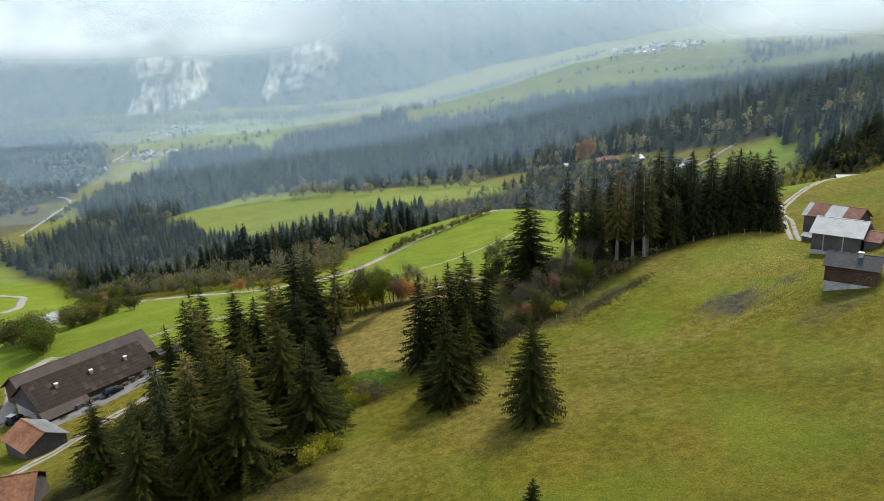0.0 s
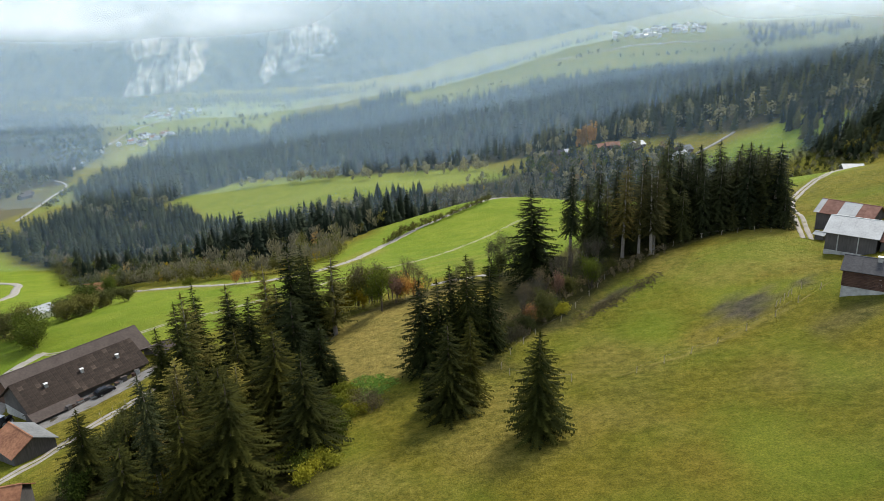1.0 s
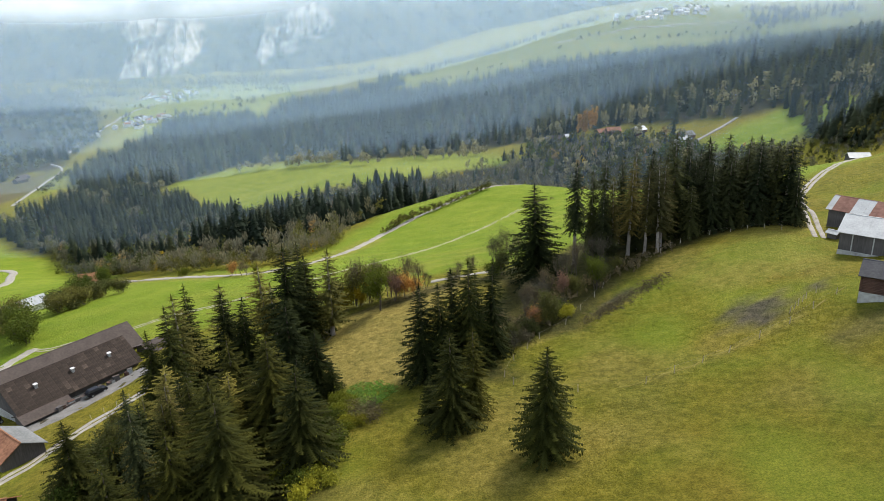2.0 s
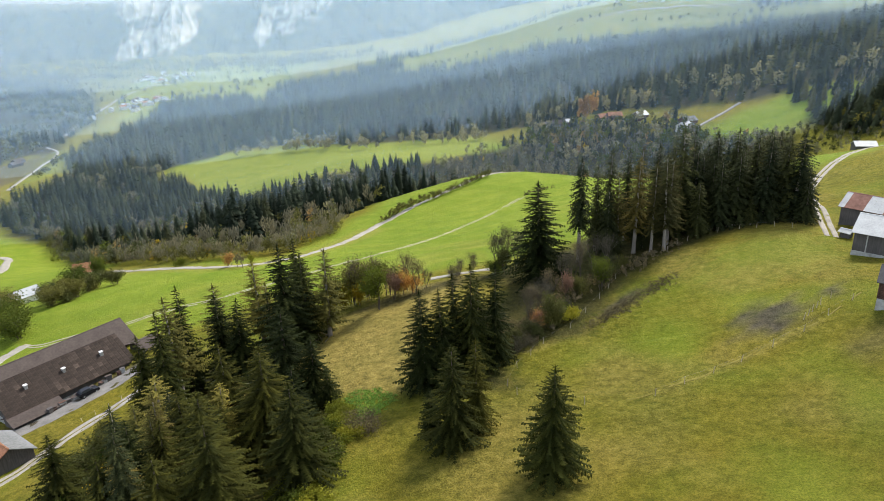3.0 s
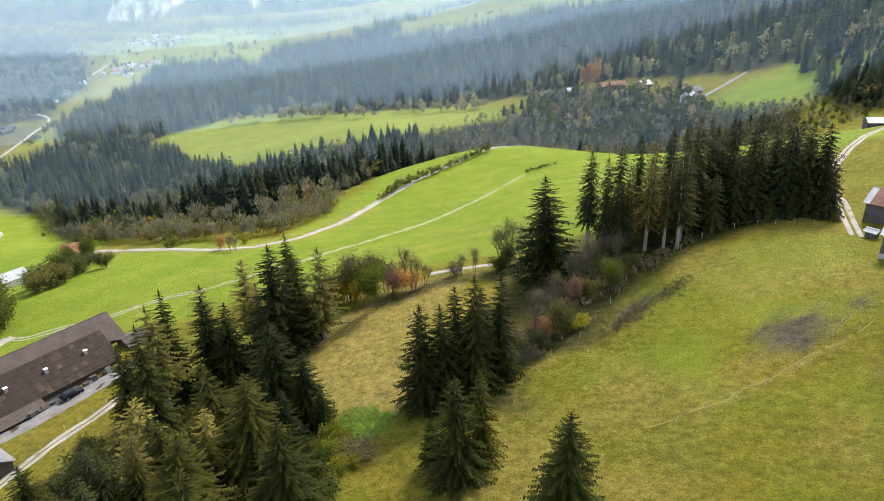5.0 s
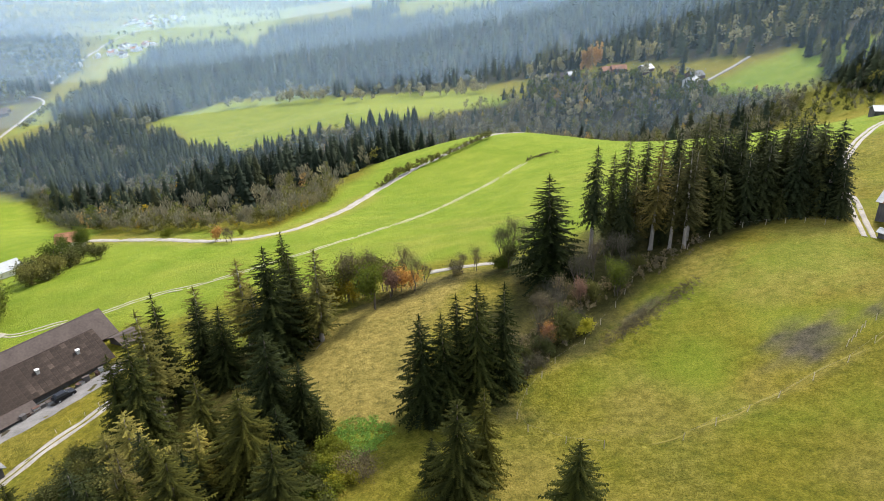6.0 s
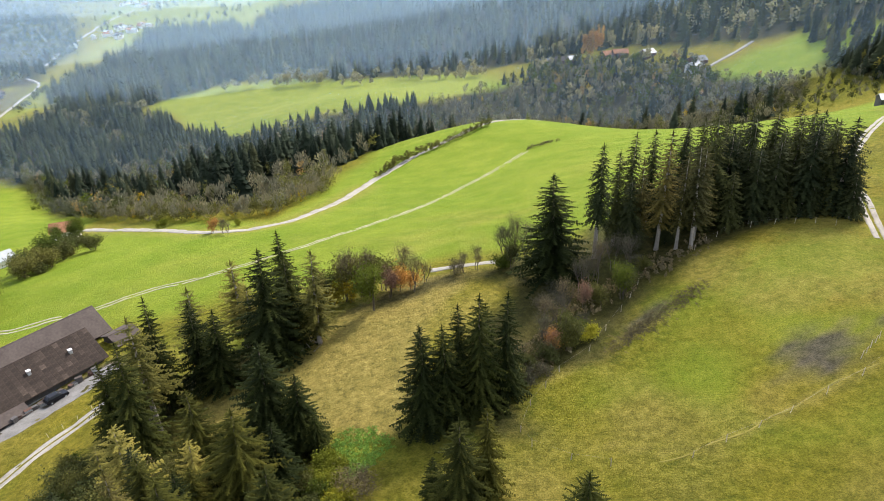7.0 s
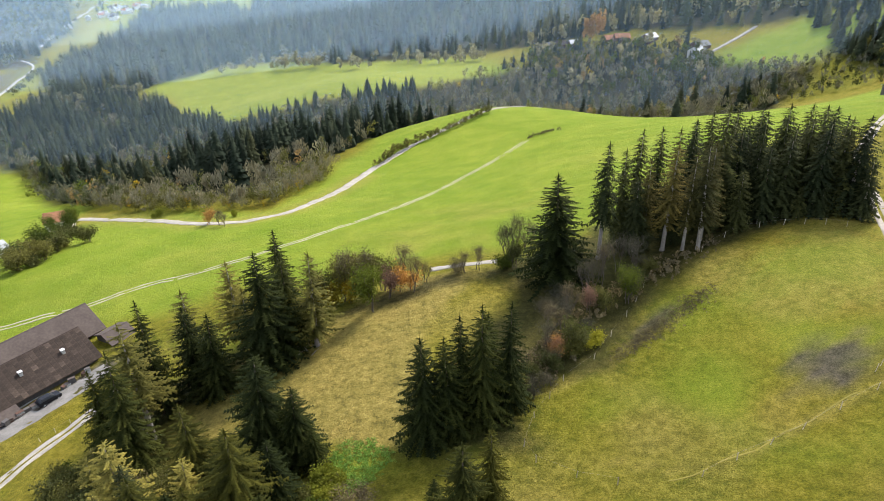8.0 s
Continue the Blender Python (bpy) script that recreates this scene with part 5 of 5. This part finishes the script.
# ---- buildings ----
def gable(name, label, x, y, turn, length, width, eave, rise, wall, roof, over=0.45, thick=0.12, plinth=0.0, sheets=0, roof_back=None, group="", category="building", level=None, windows=(), doors=(), chimney=None, drop=0.0, sheet_mats=(), tiles=None):
    """A gabled building: its long side runs along local x, the front (local -y) looks out at -90 degrees from the turn."""
    ob = base(name, label, category, group)
    z = (float(top(x, y)) if level is None else level)
    ob.matrix_basis = Matrix.Translation((x, y, z)) @ pose(0, 0, 0, 0, 0, turn)
    L, Wd = length / 2, width / 2
    foot = -1.6 - drop
    bm = bmesh.new()
    prof = [(-Wd, foot if not plinth else plinth), (Wd, foot if not plinth else plinth), (Wd, eave), (0, eave + rise), (-Wd, eave)]
    ends = []
    for sx in (-L, L):
        ends.append([bm.verts.new((sx, py, pz)) for py, pz in prof])
    bm.faces.new(ends[0][::-1])
    bm.faces.new(ends[1])
    for i in range(5):
        if i in (2, 3):
            continue
        bm.faces.new((ends[0][i], ends[0][(i + 1) % 5], ends[1][(i + 1) % 5], ends[1][i]))
    part("wall", bm, wall, ob)
    if plinth:
        bm = bmesh.new()
        box(bm, (-L - 0.06, -Wd - 0.06, foot), (L + 0.06, Wd + 0.06, plinth), 0.03)
        part("stone_base", bm, STONE, ob, "rough lime-washed stone base")
    slope = math.hypot(Wd + over, rise * (Wd + over) / Wd)
    tilt = math.atan2(rise, Wd)

    def slab(x0, x1, d0, d1, h0, h1, sgn):
        """A plate lying on one slope: along the ridge, down the slope and in thickness."""
        made = bmesh.new()
        vs = [made.verts.new((px, sgn * (d * math.cos(tilt) + h * math.sin(tilt)), eave + rise - d * math.sin(tilt) + h * math.cos(tilt))) for h in (h0, h1) for px in (x0, x1) for d in (d0, d1)]
        for f in ((0, 1, 3, 2), (4, 6, 7, 5), (0, 2, 6, 4), (1, 5, 7, 3), (0, 4, 5, 1), (2, 3, 7, 6)):
            made.faces.new([vs[i] for i in f])
        bmesh.ops.recalc_face_normals(made, faces=made.faces)
        return made

    for sgn, mat in ((-1, roof), (1, roof_back or roof)):
        deck = part("roof_slope", slab(-L - over, L + over, 0, slope, 0, thick, sgn), mat, ob)
        total = length + 2 * over
        for k in range(sheets):
            a, b = -L - over + total * k / sheets + 0.012, -L - over + total * (k + 1) / sheets - 0.012
            use = sheet_mats[k % len(sheet_mats)] if sheet_mats and sgn < 0 else mat
            part("roof_sheet", slab(a, b, 0.02, slope + 0.05, thick + 0.004, thick + 0.03 + 0.012 * (k % 2), sgn), use, deck)
        if tiles and sgn < 0:
            cols, rows = tiles
            w, d = total / cols, (slope - 0.3) / rows
            first = None
            for i in range(cols):
                for j in range(rows):
                    if first is None:
                        first = part("roof_tile", slab(-L - over + 0.015, -L - over + w - 0.015, 0.15, 0.15 + d + 0.03, thick + 0.005, thick + 0.05, sgn), mat, deck)
                        continue
                    ob2 = new("roof_tile", first.data)
                    ob2.parent = deck
                    s_, c_ = math.sin(tilt), math.cos(tilt)
                    lift = 0.012 * ((i * 7 + j * 3) % 3)
                    ob2.location = (i * w, sgn * (j * d * c_ + lift * s_), -j * d * s_ + lift * c_)
    bm = bmesh.new()
    box(bm, (-L - over, -0.14, eave + rise + thick - 0.03), (L + over, 0.14, eave + rise + thick + 0.06), 0.03)
    part("ridge_cap", bm, roof, ob)
    for wx, wz, ww, wh, side in windows:
        fr = bmesh.new()
        yy = side * (Wd + 0.03)
        box(fr, (wx - ww / 2 - 0.07, yy - 0.04, wz - 0.07), (wx + ww / 2 + 0.07, yy + 0.02, wz + wh + 0.07), 0.01)
        w = part("window", fr, STONE, ob, "small pale-framed window")
        pn = bmesh.new()
        box(pn, (wx - ww / 2, yy - 0.055 if side < 0 else yy + 0.025, wz), (wx + ww / 2, yy - 0.045 if side < 0 else yy + 0.035, wz + wh))
        part("pane", pn, GLASS_DARK, w)
    for wx, wz, ww, wh, side, mat in doors:
        fr = bmesh.new()
        yy = side * (Wd + 0.02)
        box(fr, (wx - ww / 2, yy - 0.05, wz), (wx + ww / 2, yy + 0.05, wz + wh), 0.015)
        part("door", fr, mat, ob)
    for cx, cs, ch in chimney or ():
        fr = bmesh.new()
        cy = -Wd * cs
        cz = eave + rise * (1 - abs(cs))
        box(fr, (cx - 0.3, cy - 0.3, cz - 0.4), (cx + 0.3, cy + 0.3, cz + ch), 0.03)
        c = part("chimney", fr, STONE, ob, "short pale chimney")
        cp = bmesh.new()
        box(cp, (cx - 0.4, cy - 0.4, cz + ch + 0.12), (cx + 0.4, cy + 0.4, cz + ch + 0.18), 0.02)
        part("chimney_cap", cp, WHITE, c)
    return ob


# the log cabin and the two barns on the pasture
cabin = gable("log_cabin", "dark log cabin with a stone base and grey roof", 62.6, 94.6, -38.8, 6.6, 5.4, 3.7, 1.3, LOG, SLATE, plinth=1.1, sheets=6, category="cabin", level=14.4, windows=[(1.3, 1.75, 0.4, 0.45, -1), (2.35, 1.75, 0.55, 0.7, -1)], doors=[(1.3, 2.55, 0.32, 0.3, -1, WHITE), (0.35, 1.15, 0.75, 1.75, -1, DARK), (-0.2, 1.1, 0.14, 2.5, -1, GREY_WOOD), (3.15, 1.1, 0.14, 2.5, -1, GREY_WOOD)], chimney=[(0.8, 0.2, 0.7)])
# rounded logs laid up on the cabin's walls, past the corners
for k in range(11):
    z = 1.22 + 0.235 * k
    for side in (-1, 1):
        v, f = tube([(-3.42, side * 2.71, z), (0, side * 2.73, z + 0.01 * (k % 3)), (3.42, side * 2.71, z)], [0.115, 0.12, 0.11], 8)
        mesh_part("log", v, f, LOG, cabin, smooth=True)
        v, f = tube([(side * 3.31, -2.85, z + 0.1), (side * 3.33, 0, z + 0.1), (side * 3.31, 2.85, z + 0.1)], [0.115, 0.12, 0.11], 8)
        mesh_part("log", v, f, LOG, cabin, smooth=True)
gable("barn", "grey board barn with a pale sheet-metal roof", 75.2, 118.4, -44.7, 8.0, 7.6, 4.1, 2.1, GREY_WOOD, ZINC, sheets=8, category="barn", plinth=0.7, level=12.5, doors=[(-2.0, 0.5, 0.18, 3.6, -1, STONE), (1.2, 0.5, 0.18, 3.6, -1, STONE)])
gable("lean_to", "low rusty-roofed lean-to against the pale-roofed barn", 78.8, 113.9, -44.7, 2.4, 5.6, 3.3, 1.2, GREY_WOOD, RUST, 0.2, sheets=3, category="shed", level=12.7)
gable("barn", "old barn with a patched rusty and white sheet roof", 83.2, 133.4, -53.0, 10.2, 6.4, 3.7, 1.9, GREY_WOOD, RUST, sheets=10, category="barn", level=12.1, sheet_mats=(ZINC, RUST, RUST, RUST, ZINC, ZINC, ZINC, RUST, RUST, RUST))
gable("shed", "small box-shaped shed with a pale roof beside the track", 74.3, 127.6, -60, 1.7, 1.3, 1.2, 0.35, GREY_WOOD, ZINC, 0.3, category="shed")
gable("hay_barn", "small hay barn with a pale roof beyond the crest", 193.0, 306.0, -12, 8.6, 6, 2.6, 1.6, GREY_WOOD, ZINC, sheets=6, category="barn")

# the farm
FA = math.degrees(math.atan2(0.815, 0.58))
gable("farm_barn", "long farm barn with a weathered brown tiled roof", -81.6, 135.4, FA, 25.0, 11.8, 4.0, 4.1, GREY_WOOD, TILE_BROWN, over=0.7, tiles=(26, 8), category="barn", plinth=2.1, level=-19.3, chimney=[(-7.5, 0.5, 0.8), (0.0, 0.5, 0.8), (8.0, 0.5, 0.8)])
gable("farmhouse", "long farmhouse behind the barn with a grey-brown roof", -87.5, 145.0, FA, 30.0, 11.0, 4.5, 3.6, LOG, TILE_GREY, over=0.8, category="house", level=-21.0)
gable("lean_to", "low lean-to with a grey roof along the barn", -81.3, 124.8, FA, 9.0, 4.5, 2.0, 0.9, GREY_WOOD, TILE_GREY, category="shed", level=-18.6)
gable("annex", "low annex with a grey roof at the end of the farmhouse", -69.5, 150.5, FA, 5.0, 6.0, 2.6, 1.2, GREY_WOOD, TILE_GREY, category="shed", level=-18.6)
gable("shed", "board shed with an orange and grey roof", -76.0, 107.0, FA - 90, 8.5, 7.0, 3.0, 2.0, GREY_WOOD, TILE_RED, roof_back=GREY_SHEET, category="shed", level=-15.5)
gable("cottage", "cottage with a red tiled roof at the foot of the wood", -62.0, 79.0, FA - 40, 8.0, 7.0, 3.0, 2.4, GREY_WOOD, TILE_RED, category="house")
gable("house", "white-walled house with an orange roof behind trees", -147, 268, 20, 9, 8, 5, 2.4, PLASTER, TILE_RED, category="house", windows=[(-2, 2.8, 1, 1.2, -1), (2, 2.8, 1, 1.2, -1)])
gable("farm_building", "pale-roofed farm building at the foot of the meadow", -153, 232, 55, 13, 8, 3.5, 1.6, PLASTER, ZINC, sheets=10, category="building")

# the hamlet behind the ravine and the village on the slope
V = np.random.default_rng(3)
for x, y, turn, roof in [(104, 676, 20, TILE_GREY), (113, 668, 5, GREY_SHEET), (121, 662, -10, TILE_GREY), (130, 652, 12, ZINC), (157, 632, 15, TILE_RED), (166, 626, 0, TILE_RED), (184, 606, 30, ZINC), (203, 548, 40, ZINC), (208, 556, 20, GREY_SHEET)]:
    gable("hamlet_house", "pale house with a low roof in the far hamlet", x, y, turn, V.uniform(9, 13), V.uniform(8, 10), V.uniform(4.0, 5), 2.8, (PLASTER, LOG, PLASTER)[int(x) % 3], roof, group="hamlet houses", category="house", drop=3, windows=[(-2.5, 1.5, 1.1, 1.2, -1), (0, 1.5, 1.1, 1.2, -1), (2.5, 1.5, 1.1, 1.2, -1)])
for k in range(46):
    x = 470 + 210 * V.random()
    y = 1835 - 0.62 * (x - 470) + V.normal(0, 42)
    gable("village_house", "white house in the village on the slope", x, y, V.uniform(-40, 40), V.uniform(8, 13), V.uniform(7, 10), V.uniform(5, 7.5), 3.0, PLASTER, (ZINC, TILE_GREY, PLASTER)[k % 3], group="village houses", category="house", drop=6)
for k in range(44):
    x, y = (-640 + V.normal(0, 32), 1490 + V.normal(0, 60)) if k % 2 else (-850 + V.normal(0, 55), 2080 + V.normal(0, 70))
    gable("valley_house", "pale house in the valley village", x, y, V.uniform(0, 180), V.uniform(10, 16), V.uniform(9, 11), V.uniform(5, 7), 3, PLASTER, (ZINC, TILE_GREY, TILE_RED)[k % 3], group="valley houses", category="house", drop=4)
for x, y in ((-325, 560), (-345, 575), (-560, 880), (-575, 910)):
    gable("valley_farm", "low farm building beside the valley wood", x, y, V.uniform(0, 90), 16, 9, 4, 2.5, GREY_WOOD, TILE_GREY, group="valley farms", category="house", drop=3)

# ---- fences, bank, heaps and yard things ----
def fence(label, line, gap=4.0, tall=1.15):
    """Thin wooden posts with a cord."""
    ob = base("fence", label, "fence")
    pts = []
    for (ax, ay), (bx, by) in zip(line, line[1:]):
        n = max(1, int(math.hypot(bx - ax, by - ay) / gap))
        pts += [(ax + (bx - ax) * k / n, ay + (by - ay) * k / n) for k in range(n)]
    pts.append(line[-1])
    tops = []
    for x, y in pts:
        z = float(top(x, y))
        lean = R.normal(0, 0.07, 2)
        v, f = tube([(x, y, z - 0.3), (x + lean[0], y + lean[1], z + tall)], [0.055, 0.045], 5)
        mesh_part("post", v, f, POST, ob)
        tops.append((x + lean[0], y + lean[1], z + tall * 0.92))
    v, f = tube(tops, [0.007] * len(tops), 3)
    mesh_part("cord", v, f, PALE_BARK, ob)
    return ob


fence("thin wooden post fence round the grazing", [(34, 130), (27, 119), (20, 110), (15, 106), (10, 99), (8, 94), (9, 91), (13, 88), (17, 86)])
fence("thin post fence along the trail on the pasture", [(26, 86), (39, 91), (49, 94.5), (58, 99)], 4.6)
fence("short row of wooden posts beside the cabin", [(50.5, 97.5), (52.5, 99), (54.5, 100.5), (56.5, 101.5)], 1.2)
fence("wooden post fence along the foot of the grove", [(44, 134.8), (52, 140.5), (60, 139.5), (68, 134.5)], 3.0)
fence("wooden rail fence beside the farm track", [(-68, 118), (-65, 122), (-62, 127), (-58, 132)], 2.2, 0.9)

# brown heath on the bank, and rank weeds in the hollow
t = R.random(420)
hx, hy = 23 + 17 * t + R.normal(0, 0.9, 420), 109.5 + 12.5 * t + R.normal(0, 0.9, 420)
thicket("heath", "low brown heath along the grassy bank", R, hx, hy, 0.25, 0.7, HEATH, 30, 2.4, 0.2, 0.9)
a = R.uniform(0, 6.28, 480)
r = (4.3 + 0.35 * np.sin(3 * a + 1) + 0.3 * np.sin(7 * a)) * R.random(480) ** 0.5 + np.abs(R.normal(0, 0.5, 480))
thicket("weeds", "bright green weeds in the damp hollow", R, -12.3 + r * np.cos(a) * 0.85, 94.3 + r * np.sin(a), 0.2, 0.55, LEAF_BRIGHT, 22, 2.6, 0.45, 0.9)
t = R.random(260)
thicket("tussocks", "tangled brown undergrowth below the grove", R, np.interp(t, [0, 0.4, 1], [9, 22, 46]) + R.normal(0, 1.5, 260), np.interp(t, [0, 0.4, 1], [106, 122, 137]) + R.normal(0, 1.5, 260), 0.6, 1.8, HEATH, 26, 1.8)

# a heap of dead branches at the edge of the hay meadow
heap = base("brushwood_heap", "heap of dead grey branches beside the trees", "brushwood")
for k in range(26):
    x, y = -24.6 + R.normal(0, 1.0), 126.0 + R.normal(0, 0.9)
    z = float(top(x, y))
    d = Vector((R.normal(), R.normal(), R.uniform(0.1, 0.9))).normalized() * R.uniform(1.2, 2.8)
    v, f = tube([(x, y, z), (x + d.x * 0.5, y + d.y * 0.5, z + d.z * 0.6), (x + d.x, y + d.y, z + d.z)], [0.07, 0.05, 0.02], 5)
    mesh_part("branch", v, f, PALE_BARK, heap)


def car(x, y, turn):
    ob = base("car", "black hatchback car parked beside the barn", "car")
    stand(ob, x, y, turn, 1.0, 0.0)
    prof = [(-2.0, 0.35), (2.0, 0.35), (2.05, 0.75), (1.9, 0.92), (1.0, 1.0), (-1.85, 1.02), (-2.05, 0.8)]
    cab = [(1.0, 1.0), (0.35, 1.46), (-1.45, 1.46), (-1.85, 1.02)]
    for name, outline, w, mat in (("body", prof, 0.86, CAR_PAINT), ("cabin", cab, 0.76, GLASS_DARK)):
        bm = bmesh.new()
        sides = [[bm.verts.new((px, s * w * (0.88 if pz > 1.3 else 1.0), pz)) for px, pz in outline] for s in (-1, 1)]
        bm.faces.new(sides[0]), bm.faces.new(sides[1][::-1])
        for i in range(len(outline)):
            j = (i + 1) % len(outline)
            bm.faces.new((sides[0][j], sides[0][i], sides[1][i], sides[1][j]))
        bmesh.ops.recalc_face_normals(bm, faces=bm.faces)
        bmesh.ops.bevel(bm, geom=bm.edges[:], offset=0.05, segments=2, affect="EDGES")
        part(name, bm, mat, ob)
    bm = bmesh.new()
    box(bm, (-1.4, -0.64, 1.45), (0.3, 0.64, 1.5), 0.02)
    part("roof", bm, CAR_PAINT, ob)
    for px in (-1.25, 1.3):
        for s in (-1, 1):
            wheel(ob, px, s * 0.80, 0.33, 0.2)
    return ob


def wheel(ob, px, py, r, w):
    v, f = tube([(px, py - w / 2, r), (px, py - w / 2 * 0.9, r), (px, py + w / 2 * 0.9, r), (px, py + w / 2, r)], [r * 0.9, r, r, r * 0.9], 16)
    f.append(tuple(range(48, 64)))
    tyre = mesh_part("wheel", v, f, RUBBER, ob)
    v, f = tube([(px, py - w / 2 - 0.01, r), (px, py + w / 2 + 0.01, r)], [r * 0.55, r * 0.55], 12)
    f.append(tuple(range(12, 24)))
    mesh_part("rim", v, f, ZINC, tyre)


car(-73.2, 130.2, FA)


def tractor(x, y, turn):
    ob = base("tractor", "dark tractor parked at the barn's gable end", "tractor")
    stand(ob, x, y, turn, 1.0, 0.0)
    for name, lo, hi, mat in (("bonnet", (0.1, -0.4, 0.7), (1.9, 0.4, 1.4), CAR_PAINT), ("cab", (-1.1, -0.65, 0.8), (0.1, 0.65, 2.3), GLASS_DARK), ("cab_roof", (-1.2, -0.75, 2.3), (0.2, 0.75, 2.42), WHITE)):
        bm = bmesh.new()
        box(bm, lo, hi, 0.06)
        part(name, bm, mat, ob)
    for px, py, r, w in ((-0.7, 0.8, 0.75, 0.4), (-0.7, -0.8, 0.75, 0.4), (1.4, 0.6, 0.45, 0.28), (1.4, -0.6, 0.45, 0.28)):
        wheel(ob, px, py, r, w)
    return ob


tractor(-90.5, 122.5, FA + 20)
# things stored under the eaves
for k in range(13):
    s = -7.5 + 1.25 * k + R.normal(0, 0.2)
    x, y = -75.0 + 0.58 * s + R.normal(0, 0.25), 131.6 + 0.815 * s + R.normal(0, 0.25)
    bm = bmesh.new()
    w, d, h = R.uniform(0.35, 0.7), R.uniform(0.3, 0.5), R.uniform(0.5, 1.3)
    box(bm, (-w, -d, 0), (w, d, h), 0.04)
    crate = base("crate", "weathered storage box under the barn's eaves", "box", "stored boxes")
    stand(crate, x + 0.9, y - 0.6, FA + R.normal(0, 8), 1.0, 0.05)
    part("body", bm, (GREY_WOOD, LOG, ZINC, GREY_WOOD, STONE)[k % 5], crate)
    bm = bmesh.new()
    box(bm, (-w - 0.03, -d - 0.03, h), (w + 0.03, d + 0.03, h + 0.06), 0.02)
    part("lid", bm, (GREY_WOOD, TILE_GREY, LOG)[k % 3], crate)
